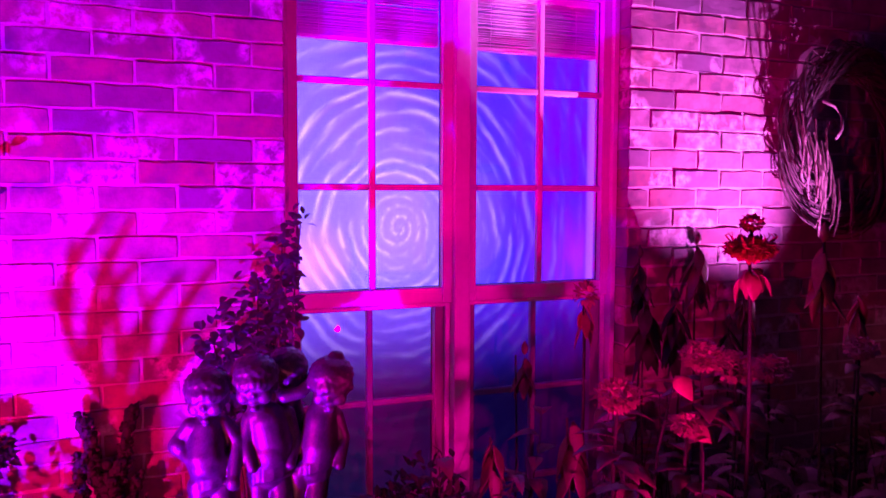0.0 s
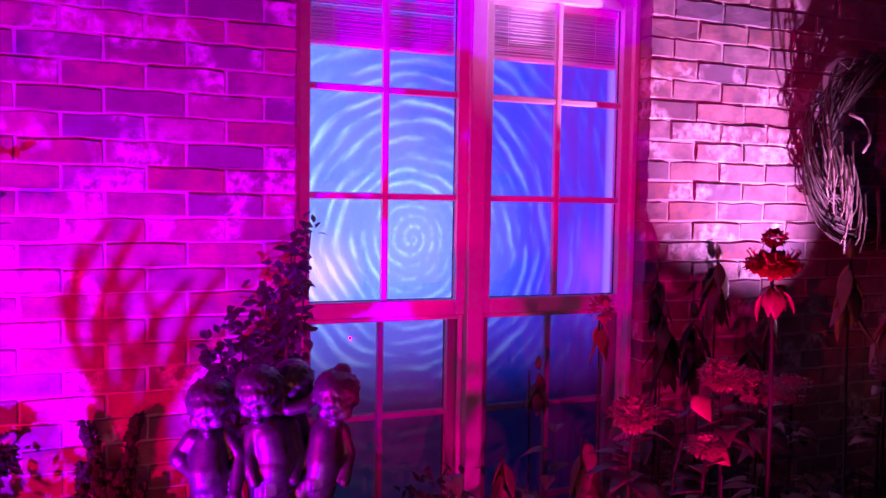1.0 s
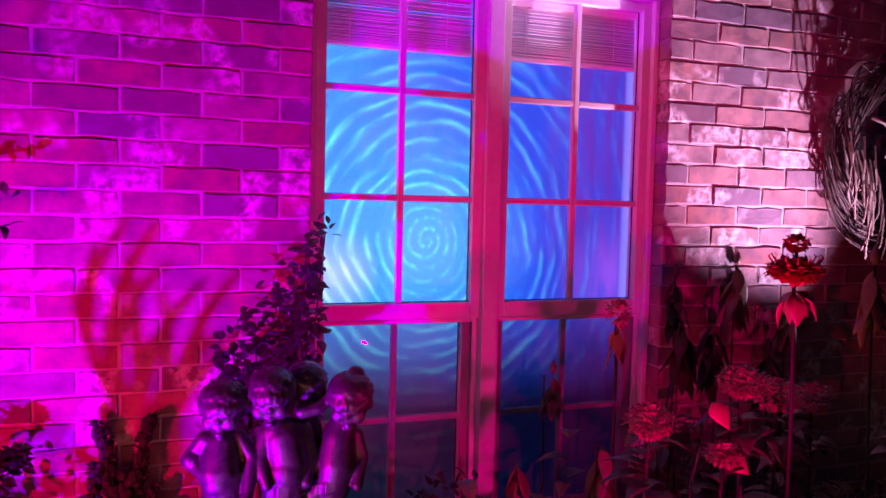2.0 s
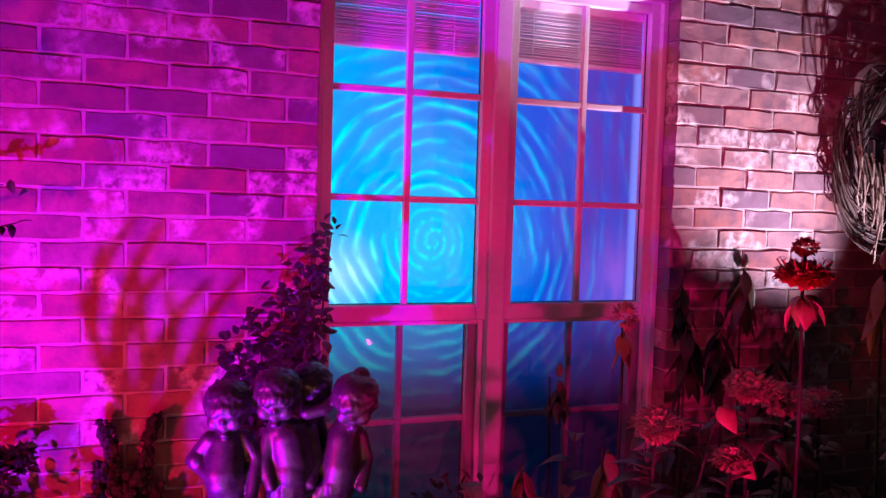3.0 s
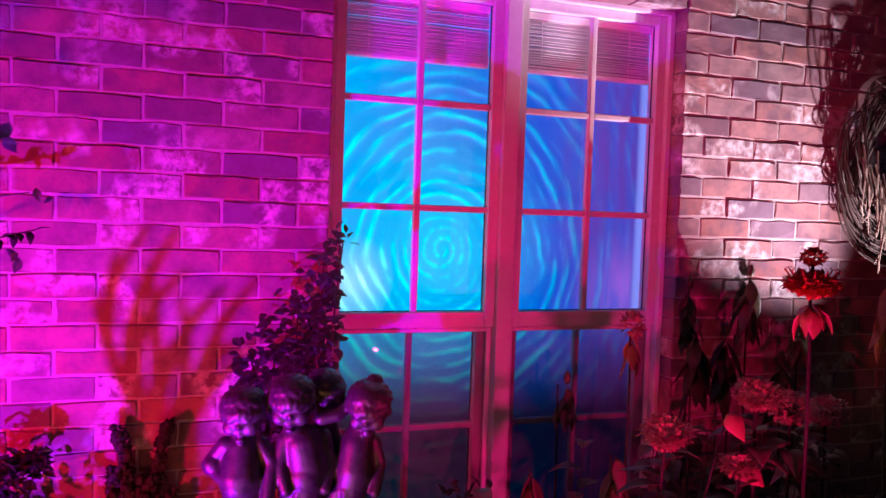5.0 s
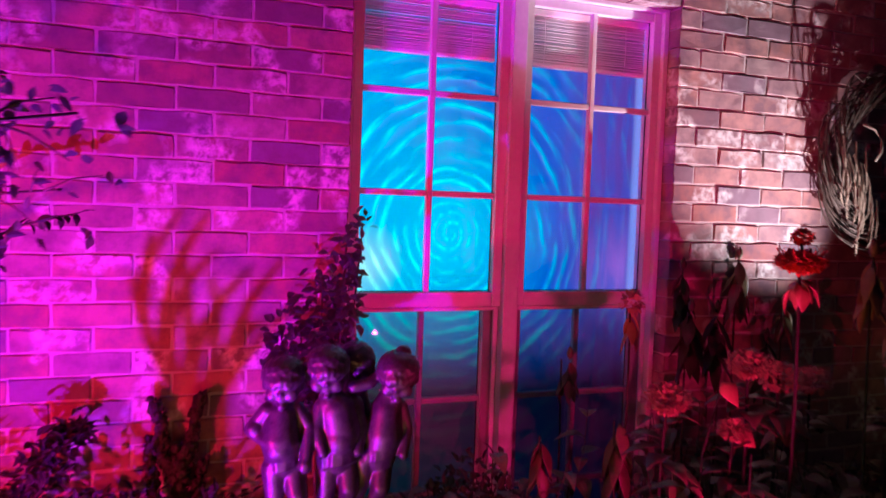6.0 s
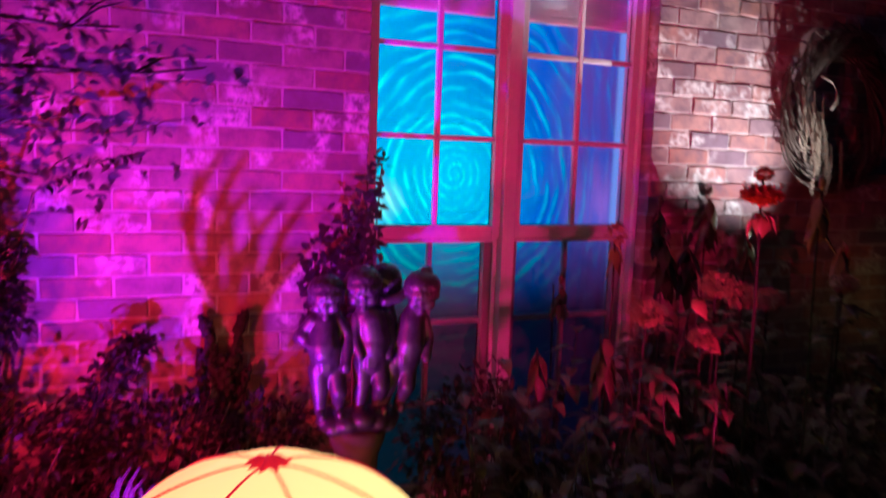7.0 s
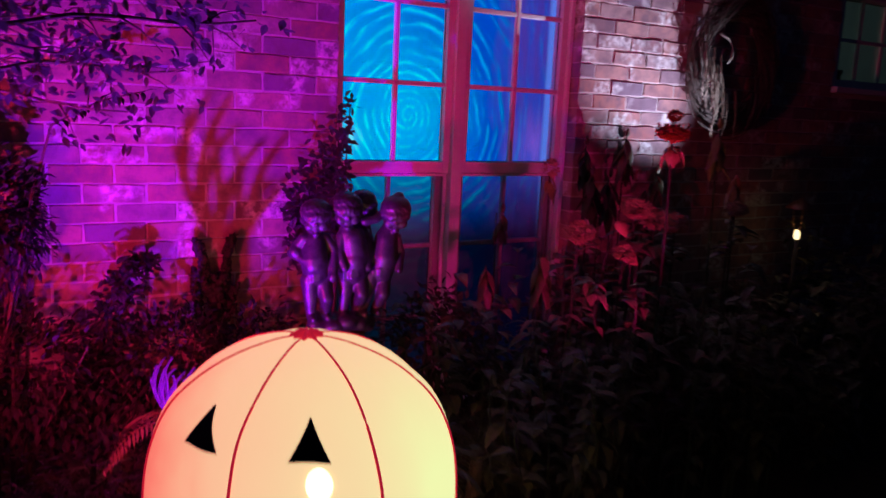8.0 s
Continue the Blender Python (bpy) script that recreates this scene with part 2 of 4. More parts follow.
def part(name, bm, mat, parent=None, label="", smooth=False):
    """Links a bmesh as one mesh object, built in world places, under a thing or part."""
    me = bpy.data.meshes.new(name)
    if isinstance(bm, tuple):
        me.from_pydata(bm[0], [], bm[1])
    else:
        bm.to_mesh(me)
        bm.free()
    me.materials.append(mat)
    if smooth:
        me.shade_smooth()
    ob = new(name, me)
    if parent is not None:
        ob.parent = parent
        if parent.parent is None:
            ob.matrix_parent_inverse = Matrix.Translation(-parent.location)
    if label:
        ob["label"] = label
    return ob


def box(bm, x0, x1, y0, y1, z0, z1, bevel=0.0):
    made = bmesh.ops.create_cube(bm, size=1.0)["verts"]
    for v in made:
        v.co = Vector(((x0 + x1) / 2 + v.co.x * (x1 - x0), (y0 + y1) / 2 + v.co.y * (y1 - y0), (z0 + z1) / 2 + v.co.z * (z1 - z0)))
    if bevel:
        edges = list({e for v in made for e in v.link_edges})
        bmesh.ops.bevel(bm, geom=edges, offset=bevel, segments=2, profile=0.5, affect="EDGES")
    return bm


def slab(name, sizes, mat, parent=None, bevel=0.003, label=""):
    return part(name, box(bmesh.new(), *sizes, bevel), mat, parent, label)


class Shape:
    """Vertices and faces gathered for one mesh."""

    def __init__(self):
        self.v, self.f = [], []

    def done(self):
        return (self.v, self.f)

    def tube(self, pts, r0, r1, sides=6):
        pts = [Vector(p) for p in pts]
        start = len(self.v)
        for k, p in enumerate(pts):
            way = (pts[min(k + 1, len(pts) - 1)] - pts[max(k - 1, 0)]).normalized()
            a = way.orthogonal().normalized()
            b = way.cross(a)
            r = r0 + (r1 - r0) * k / (len(pts) - 1)
            for s in range(sides):
                w = 2 * math.pi * s / sides
                self.v.append(tuple(p + (a * math.cos(w) + b * math.sin(w)) * r))
        for k in range(len(pts) - 1):
            for s in range(sides):
                i, j = start + k * sides + s, start + k * sides + (s + 1) % sides
                self.f.append((i, j, j + sides, i + sides))
        self.f.append(tuple(start + s for s in reversed(range(sides))))
        self.f.append(tuple(start + (len(pts) - 1) * sides + s for s in range(sides)))
        return self

    def leaf(self, base, way, up, length, width, droop=0.3, fold=0.25, steps=5, wide_at=0.38):
        """A pointed blade that bends down along its length and folds along its midrib."""
        base, way, up = Vector(base), Vector(way).normalized(), Vector(up)
        side = way.cross(up)
        if side.length < 1e-4:
            side = way.orthogonal()
        side.normalize()
        up = side.cross(way).normalized()
        start = len(self.v)
        p = base.copy()
        for k in range(steps + 1):
            s = k / steps
            shape = (s / wide_at) ** 0.6 if s < wide_at else max(0.0, 1 - ((s - wide_at) / (1 - wide_at)) ** 1.6)
            half = width / 2 * max(shape, 0.04)
            lift = up * (half * fold)
            self.v += [tuple(p - side * half + lift), tuple(p), tuple(p + side * half + lift)]
            way2 = (way - up * droop * 2 * s).normalized()
            p = p + way2 * (length / steps)
        for k in range(steps):
            i = start + 3 * k
            self.f += [(i, i + 1, i + 4, i + 3), (i + 1, i + 2, i + 5, i + 4)]
        return self


def spin(profile, sides=28, at=(0, 0, 0)):
    """A turned body from (radius, height) pairs."""
    s = Shape()
    for r, h in profile:
        for k in range(sides):
            w = 2 * math.pi * k / sides
            s.v.append((at[0] + r * math.cos(w), at[1] + r * math.sin(w), at[2] + h))
    for j in range(len(profile) - 1):
        for k in range(sides):
            a, b = j * sides + k, j * sides + (k + 1) % sides
            s.f.append((a, b, b + sides, a + sides))
    s.f.append(tuple(reversed(range(sides))))
    s.f.append(tuple((len(profile) - 1) * sides + k for k in range(sides)))
    return s.done()


def rnd(a, b):
    return random.uniform(a, b)


# ---- ground and the closed shell of the house ----
def build_ground():
    bm = bmesh.new()
    bmesh.ops.create_grid(bm, x_segments=90, y_segments=60, size=1.0)
    for v in bm.verts:
        far = abs(v.co.x) ** 3
        v.co.x = v.co.x * 6 + math.copysign(far * 400, v.co.x)
        v.co.y = -3.0 + v.co.y * 4 + (math.copysign(abs(v.co.y) ** 5 * 400, v.co.y) if v.co.y < 0 else 0)
        if v.co.y > -6:
            v.co.z = 0.012 * noise.noise(v.co * 6)
    tagged(part("ground", bm, SOIL, smooth=True), "dark bark mulch of a garden bed at night", "ground", kind="structure")


build_ground()

OPEN_1 = (0.495, 1.662, 0.13, 2.235)
OPEN_2 = (3.50, 4.40, 1.63, 2.75)
X0, X1, TOP = -3.0, 6.0, 3.1


def build_wall():
    bm = bmesh.new()
    lip = 0.006
    a, b = (OPEN_1[0] - lip, OPEN_1[1] + lip, OPEN_1[2] - lip, OPEN_1[3] + lip), (OPEN_2[0] - lip, OPEN_2[1] + lip, OPEN_2[2] - lip, OPEN_2[3] + lip)
    y0, y1 = 0.0036, 0.24
    for x0, x1, z0, z1 in ((X0, a[0], -0.1, TOP), (a[0], a[1], -0.1, a[2]), (a[0], a[1], a[3], TOP), (a[1], b[0], -0.1, TOP),
                           (b[0], b[1], -0.1, b[2]), (b[0], b[1], b[3], TOP), (b[1], X1, -0.1, TOP)):
        box(bm, x0, x1, y0, y1, z0, z1)
    bmesh.ops.remove_doubles(bm, verts=bm.verts, dist=0.0005)
    return tagged(part("wall_front", bm, MORTAR), "red brick house wall with pale mortar and lime-washed blotches", "wall", kind="structure")


WALL = build_wall()


def build_room():
    for name, sizes, label in (
        ("wall_back", (X0, X1, 3.2, 3.4, -0.1, TOP), "plain plaster wall at the back of the room"),
        ("wall_left", (X0, X0 + 0.2, 0.24, 3.2, -0.1, TOP), "plain plaster side wall of the room"),
        ("wall_right", (X1 - 0.2, X1, 0.24, 3.2, -0.1, TOP), "plain plaster side wall of the room"),
        ("wall_between", (2.4, 2.5, 0.24, 3.2, -0.1, TOP), "plain plaster wall between two rooms"),
    ):
        tagged(slab(name, sizes, PLASTER, bevel=0), label, "wall", kind="structure")
    tagged(slab("floor", (X0 + 0.2, X1 - 0.2, 0.24, 3.2, -0.06, 0.06), STEM, bevel=0), "dark wooden floor inside the house", "floor", kind="structure")
    tagged(slab("ceiling", (X0 - 0.3, X1 + 0.3, -0.35, 3.4, TOP, TOP + 0.15), PAINT, bevel=0), "white painted ceiling and eaves soffit", "ceiling", kind="structure")


build_room()


# ---- window with two pairs of sashes ----
def window_unit(win, x0, x1, z0, zm, z1, rail, y_up, y_low, columns, rows, pane_label):
    """One double-hung unit between x0 and x1: an outer upper sash and an inner lower one."""
    for name, za, zb, y in (("upper_sash", zm, z1, y_up), ("lower_sash", z0, zm, y_low)):
        stile = rail if name == "upper_sash" else rail + 0.012
        bm = bmesh.new()
        low = za - 0.024 if name == "upper_sash" else za
        box(bm, x0, x0 + stile, y, y + 0.035, low, zb, 0.003)
        box(bm, x1 - stile, x1, y, y + 0.035, low, zb, 0.003)
        box(bm, x0 + stile, x1 - stile, y + 0.002, y + 0.033, zb - (0.03 if name == "upper_sash" else 0.026), zb, 0.003)
        box(bm, x0 + stile, x1 - stile, y + 0.002, y + 0.033, low, za + (0.026 if name == "upper_sash" else 0.05), 0.003)
        sash = part(name, bm, PAINT, win)
        gx0, gx1, gz0, gz1 = x0 + stile, x1 - stile, za + (0.026 if name == "upper_sash" else 0.05), zb - 0.028
        for k in range(1, columns):
            x = gx0 + (gx1 - gx0) * k / columns
            slab("muntin", (x - 0.010, x + 0.010, y + 0.006, y + 0.028, gz0, gz1), PAINT, sash, 0.004)
        for j in range(1, rows):
            z = gz0 + (gz1 - gz0) * j / rows
            for k in range(columns):
                xa, xb = gx0 + (gx1 - gx0) * k / columns + 0.010 * (k > 0), gx0 + (gx1 - gx0) * (k + 1) / columns - 0.010 * (k < columns - 1)
                slab("muntin", (xa, xb, y + 0.0075, y + 0.0265, z - 0.010, z + 0.010), PAINT, sash, 0.004)
        gasket = bmesh.new()
        for xa, xb, zc, zd in ((gx0 - 0.002, gx0 + 0.0035, gz0, gz1), (gx1 - 0.0035, gx1 + 0.002, gz0, gz1),
                               (gx0 + 0.0035, gx1 - 0.0035, gz0 - 0.002, gz0 + 0.003), (gx0 + 0.0035, gx1 - 0.0035, gz1 - 0.003, gz1 + 0.002)):
            box(gasket, xa, xb, y + 0.0265, y + 0.0284, zc, zd)
        part("gasket", gasket, BLACK, sash, "thin black glazing gasket")
        pane = slab("pane", (gx0 - 0.004, gx1 + 0.004, y + 0.0285, y + 0.0325, gz0 - 0.004, gz1 + 0.004), GLASS, sash, 0, pane_label)
        pane.visible_shadow = False


def mesh_material():
    m, t, b = material("insect_mesh")
    b.inputs["Base Color"].default_value = (0.05, 0.05, 0.055, 1)
    b.inputs["Roughness"].default_value = 0.6
    weave = calc(t, "MULTIPLY_ADD", grain(t, 500.0, 1.0), 0.2, 0.16)
    clear, mix = t.nodes.new("ShaderNodeBsdfTransparent"), t.nodes.new("ShaderNodeMixShader")
    t.links.new(weave, mix.inputs[0])
    t.links.new(clear.outputs[0], mix.inputs[1])
    t.links.new(b.outputs[0], mix.inputs[2])
    t.links.new(mix.outputs[0], t.nodes["Material Output"].inputs["Surface"])
    return m


MESH = mesh_material()


def insect_screen(win, x0, x1, z0, z1):
    bm = bmesh.new()
    for sizes in ((x0, x0 + 0.016, z0, z1), (x1 - 0.016, x1, z0, z1), (x0 + 0.016, x1 - 0.016, z0, z0 + 0.016), (x0 + 0.016, x1 - 0.016, z1 - 0.012, z1)):
        box(bm, sizes[0], sizes[1], 0.090, 0.102, sizes[2], sizes[3], 0.002)
    frame_part = part("screen_frame", bm, PAINT, win)
    slab("screen_mesh", (x0 + 0.014, x1 - 0.014, 0.0955, 0.0965, z0 + 0.014, z1 - 0.010), MESH, frame_part, 0, "fine dark insect mesh")


def build_window():
    x0, x1, z0, z1 = OPEN_1
    win = tagged(empty("window_1", (1.08, 0.05, z0)), "tall twin double-hung window with pale painted muntins", "window", kind="structure")
    slab("window_frame", (x0 + 0.002, x0 + 0.023, 0.060, 0.18, z0 + 0.03, z1), PAINT, win)
    slab("window_frame", (x1 - 0.022, x1 - 0.002, 0.060, 0.18, z0 + 0.03, z1), PAINT, win)
    slab("window_frame", (x0 + 0.023, x1 - 0.022, 0.058, 0.18, z1 - 0.034, z1 - 0.002), PAINT, win)
    slab("mullion", (1.046, 1.100, 0.056, 0.18, z0 + 0.03, z1 - 0.034), PAINT, win, 0.004)
    slab("window_sill", (x0 + 0.004, x1 - 0.004, -0.03, 0.19, z0, z0 + 0.03), PAINT, win, 0.005)
    for a, b in ((x0 + 0.023, 1.046), (1.100, x1 - 0.022)):
        window_unit(win, a, b, z0 + 0.03, 1.186, z1 - 0.034, 0.032, 0.078, 0.116, 2, 3, "clear glass pane")
        insect_screen(win, a + 0.002, b - 0.002, z0 + 0.032, 1.160)
    return win


build_window()


def build_window_far():
    x0, x1, z0, z1 = OPEN_2
    win = tagged(empty("window_2", (3.95, 0.05, z0)), "dim small paned window further along the wall", "window", kind="structure")
    slab("window_frame", (x0 + 0.004, x0 + 0.05, 0.02, 0.14, z0 + 0.03, z1), PAINT, win)
    slab("window_frame", (x1 - 0.05, x1 - 0.004, 0.02, 0.14, z0 + 0.03, z1), PAINT, win)
    slab("window_frame", (x0 + 0.05, x1 - 0.05, 0.02, 0.14, z1 - 0.05, z1), PAINT, win)
    slab("window_sill", (x0 - 0.02, x1 + 0.02, -0.04, 0.20, z0 - 0.004, z0 + 0.03), PAINT, win, 0.005)
    window_unit(win, x0 + 0.05, x1 - 0.05, z0 + 0.03, 2.19, z1 - 0.05, 0.036, 0.05, 0.088, 3, 2, "dark glass pane")


build_window_far()


def build_screen():
    """Thin cloth hung close behind the glass, gently rippled."""
    s = Shape()
    nx, nz = 60, 40
    xa, xb, za, zb = 0.44, 1.76, 0.16, 2.30
    for j in range(nz + 1):
        for i in range(nx + 1):
            x, z = xa + (xb - xa) * i / nx, za + (zb - za) * j / nz
            y = 0.222 + 0.004 * math.sin(x * 17) + (0.014 * math.sin(x * 70) if x > 1.38 else 0) * min(1, (x - 1.38) * 8)
            s.v.append((x, y, z))
    for j in range(nz):
        for i in range(nx):
            a = j * (nx + 1) + i
            s.f.append((a, a + 1, a + nx + 2, a + nx + 1))
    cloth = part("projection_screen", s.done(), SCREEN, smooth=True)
    m = cloth.modifiers.new("thickness", "SOLIDIFY")
    m.thickness = 0.0015
    m.offset = 1
    tagged(cloth, "thin cloth behind the window showing projected rippling blue rings", "screen")


build_screen()


def build_blind(x0, x1):
    blind = tagged(empty("window_blind", ((x0 + x1) / 2, 0.185, 2.2)), "white mini blind drawn up to the window head", "blind", "window blinds")
    slab("headrail", (x0, x1, 0.171, 0.201, 2.165, 2.20), VINYL, blind)
    slab("bottom_rail", (x0, x1, 0.173, 0.199, 1.990, 2.004), VINYL, blind)
    slat = None
    for k in range(24):
        z = 2.008 + 0.0038 * k + (0.00016 * k * k)
        bm = bmesh.new()
        box(bm, x0, x1, 0.173, 0.198, -0.0008, 0.0008)
        ob = part("slat", bm, VINYL, blind)
        ob.matrix_basis = pose(0, 0.185, z, 38 + rnd(-14, 14), rnd(-0.15, 0.15), 0) @ pose(0, -0.185, 0)
    for x in (x0 + 0.09, x1 - 0.09):
        part("ladder_cord", Shape().tube([(x, 0.169, 1.995), (x + 0.002, 0.168, 2.07), (x, 0.169, 2.17)], 0.0012, 0.0012, 5).done(), VINYL, blind)


build_blind(0.545, 1.036)
build_blind(1.130, 1.640)


# ---- glowing pumpkin ----
PX, PY = -0.065, -1.215
FRONT = radians(-109.6)
PROFILE = [(0.0, 0.914), (0.05, 0.916), (0.12, 0.900), (0.19, 0.873), (0.25, 0.836), (0.30, 0.790), (0.335, 0.73), (0.358, 0.65),
           (0.366, 0.54), (0.358, 0.42), (0.335, 0.30), (0.29, 0.18), (0.22, 0.08), (0.13, 0.03), (0.0, 0.02)]


def finer(profile, times):
    """The profile with points put in between on a smooth curve."""
    p = [profile[0]] + profile + [profile[-1]]
    made = []
    for a, b, c, d in zip(p, p[1:], p[2:], p[3:]):
        for k in range(times):
            t = k / times
            made.append(tuple(0.5 * (2 * b[i] + (c[i] - a[i]) * t + (2 * a[i] - 5 * b[i] + 4 * c[i] - d[i]) * t * t + (3 * b[i] - a[i] - 3 * c[i] + d[i]) * t ** 3) for i in (0, 1)))
    return made + [profile[-1]]


PROFILE = finer(PROFILE, 4)


def pumpkin_radius(z):
    for (r0, z0), (r1, z1) in zip(PROFILE[1:], PROFILE[2:]):
        if z1 <= z <= z0:
            return r0 + (r1 - r0) * (z0 - z) / (z0 - z1)
    return 0.05


def pumpkin_dent(w):
    return 1 - 0.045 * abs(math.cos((w - FRONT) * 3.5)) ** 6


def pumpkin_point(w, r, z, out=0.0):
    r = r * 0.965 * pumpkin_dent(w) + out
    return (PX + r * math.cos(w), PY + r * math.sin(w), z + out * 0.3)


def build_pumpkin():
    thing = tagged(empty("glowing_pumpkin", (PX, PY, 0.0)), "large glowing jack-o-lantern pumpkin with dark red seams", "pumpkin")
    s = Shape()
    sides = 112
    for r, z in PROFILE:
        for k in range(sides):
            s.v.append(pumpkin_point(2 * math.pi * k / sides, r, z))
    for j in range(len(PROFILE) - 1):
        for k in range(sides):
            a, b = j * sides + k, j * sides + (k + 1) % sides
            s.f.append((a, a + sides, b + sides, b))
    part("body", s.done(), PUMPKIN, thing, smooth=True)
    for k in range(7):
        w = FRONT - radians(0.5) + 2 * math.pi * (k + 0.5) / 7
        pts = [pumpkin_point(w + 0.006 * math.sin(z * 30), r, z, 0.001) for r, z in PROFILE[2:-8]]
        part("seam", Shape().tube(pts, 0.0026, 0.0042, 6).done(), SEAM, thing, smooth=True)

    def patch(name, corners, mat, label, rounded=False):
        """A flat cut in the skin: a triangle or square of (turn, height) that follows the skin."""
        p = Shape()
        n = 8
        c = [(FRONT + radians(a), z) for a, z in corners]
        for j in range(n + 1):
            for i in range(n + 1):
                u, v = i / n, j / n
                if rounded:
                    a, b = 2 * u - 1, 2 * v - 1
                    u, v = 0.5 + 0.5 * a * math.sqrt(1 - b * b / 2), 0.5 + 0.5 * b * math.sqrt(1 - a * a / 2)
                lo = (c[0][0] + (c[1][0] - c[0][0]) * u, c[0][1] + (c[1][1] - c[0][1]) * u)
                hi = (c[3][0] + (c[2][0] - c[3][0]) * u, c[3][1] + (c[2][1] - c[3][1]) * u)
                w, z = lo[0] + (hi[0] - lo[0]) * v, lo[1] + (hi[1] - lo[1]) * v
                p.v.append(pumpkin_point(w, pumpkin_radius(z), z, 0.004))
        for j in range(n):
            for i in range(n):
                a = j * (n + 1) + i
                p.f.append((a, a + 1, a + n + 2, a + n + 1))
        ob = part(name, p.done(), mat, thing, label)
        m = ob.modifiers.new("thickness", "SOLIDIFY")
        m.thickness, m.offset = 0.003, -1

    patch("eye", [(-7, 0.754), (8.5, 0.750), (1.6, 0.822), (1.0, 0.822)], BLACK, "black triangular eye")
    patch("eye", [(-53.2, 0.750), (-33.5, 0.757), (-46.4, 0.823), (-47.0, 0.823)], BLACK, "black triangular eye")
    patch("nose", [(-31, 0.60), (-15, 0.60), (-22.5, 0.665), (-23.5, 0.665)], BLACK, "black triangular nose")
    patch("mouth", [(-55, 0.42), (8, 0.42), (14, 0.50), (-61, 0.50)], BLACK, "black cut mouth")
    patch("bulb", [(-0.5, 0.684), (8.5, 0.684), (8.5, 0.742), (-0.5, 0.742)], BULB, "bright bulb shining through", True)
    tuft, n = Shape(), 54
    for r, z in ((0.034, 0.911), (0.028, 0.919), (0.016, 0.927), (0.006, 0.928)):
        for k in range(n):
            w = 2 * math.pi * k / n
            reach = r * (1 + 0.30 * math.cos(9 * w + 0.5 * math.sin(2 * w)))
            tuft.v.append((PX + reach * math.cos(w), PY + reach * math.sin(w), z + 0.003 * math.cos(9 * w)))
    for j in range(3):
        for k in range(n):
            a, b = j * n + k, j * n + (k + 1) % n
            tuft.f.append((a, b, b + n, a + n))
    tuft.f += [tuple(reversed(range(n))), tuple(3 * n + k for k in range(n))]
    part("stem", tuft.done(), SEAM, thing, "short dark red tuft", True)


build_pumpkin()


# ---- statue of three children on a pedestal ----
def ball(s, at, rx, ry, rz, turn=0.0, rings=14, sides=22):
    start = len(s.v)
    for j in range(rings + 1):
        a = math.pi * j / rings
        for k in range(sides):
            w = 2 * math.pi * k / sides
            x, y = rx * math.sin(a) * math.cos(w), ry * math.sin(a) * math.sin(w)
            s.v.append((at[0] + x * math.cos(turn) - y * math.sin(turn), at[1] + x * math.sin(turn) + y * math.cos(turn), at[2] + rz * math.cos(a)))
    for j in range(rings):
        for k in range(sides):
            p, q = start + j * sides + k, start + j * sides + (k + 1) % sides
            s.f.append((p, p + sides, q + sides, q))


def limb(s, pts, radii):
    for (a, ra), (b, rb) in zip(zip(pts, radii), zip(pts[1:], radii[1:])):
        a, b = Vector(a), Vector(b)
        s.tube([a + (b - a) * k / 5 for k in range(6)], ra, rb, 26)
        ball(s, b, rb, rb, rb)
    ball(s, pts[0], radii[0], radii[0], radii[0])


def head(s, at, turn, tip, size=1.0, bun=False):
    """A round face under a heavy cap of hair; tip leans the face forward."""
    m = Matrix.Translation(at) @ Matrix.Rotation(turn, 4, "Z") @ Matrix.Rotation(tip, 4, "X")

    def lump(dx, dy, dz, rx, ry, rz, rings=8, sides=12):
        p = m @ Vector((dx * size, dy * size, dz * size))
        ball(s, p, rx * size, ry * size, rz * size, turn, rings, sides)

    lump(0, 0, 0, 0.042, 0.044, 0.048, 14, 22)
    lump(0, 0.010, 0.020, 0.050, 0.048, 0.040, 14, 22)
    for dx in (-1, 1):
        lump(dx * 0.020, -0.030, -0.014, 0.018, 0.013, 0.018)
        lump(dx * 0.017, -0.041, 0.006, 0.009, 0.005, 0.0045)
        lump(dx * 0.042, 0.004, -0.006, 0.008, 0.011, 0.014)
    lump(0, -0.043, -0.006, 0.006, 0.007, 0.008)
    lump(0, -0.039, -0.025, 0.011, 0.006, 0.004)
    lump(0, -0.034, -0.040, 0.013, 0.012, 0.009)
    for k in range(11):
        w = -1.25 + 2.5 * k / 10
        lump(0.045 * math.sin(w), 0.006 - 0.045 * math.cos(w), 0.016 + 0.003 * math.cos(5 * w), 0.0085, 0.0080, 0.013)
    for k in range(60):
        w, u = 2.4 * k, 0.05 + 0.95 * k / 60
        c = math.sqrt(max(0.0, 1 - u * u))
        lump(0.047 * c * math.cos(w), 0.010 + 0.045 * c * math.sin(w), 0.020 + 0.038 * u, 0.0065, 0.0065, 0.005, 6, 8)
    if bun:
        lump(0.010, 0.034, 0.050, 0.019, 0.019, 0.016)


def legs(s, x, y, z, foot, stride):
    """Two plump legs from the hips at x, y, z down to the rock."""
    for sx in (-1, 1):
        knee = (x + sx * 0.024 + stride * 0.4, y - 0.018 - 0.012 * sx, (z + foot) / 2 + 0.01)
        heel = (x + sx * 0.026 + stride, y + 0.004 * sx, foot + 0.016)
        limb(s, [(x + sx * 0.022, y, z), knee, heel], [0.030, 0.023, 0.016])
        limb(s, [heel, (heel[0] - 0.004, heel[1] - 0.036, foot + 0.012)], [0.016, 0.011])


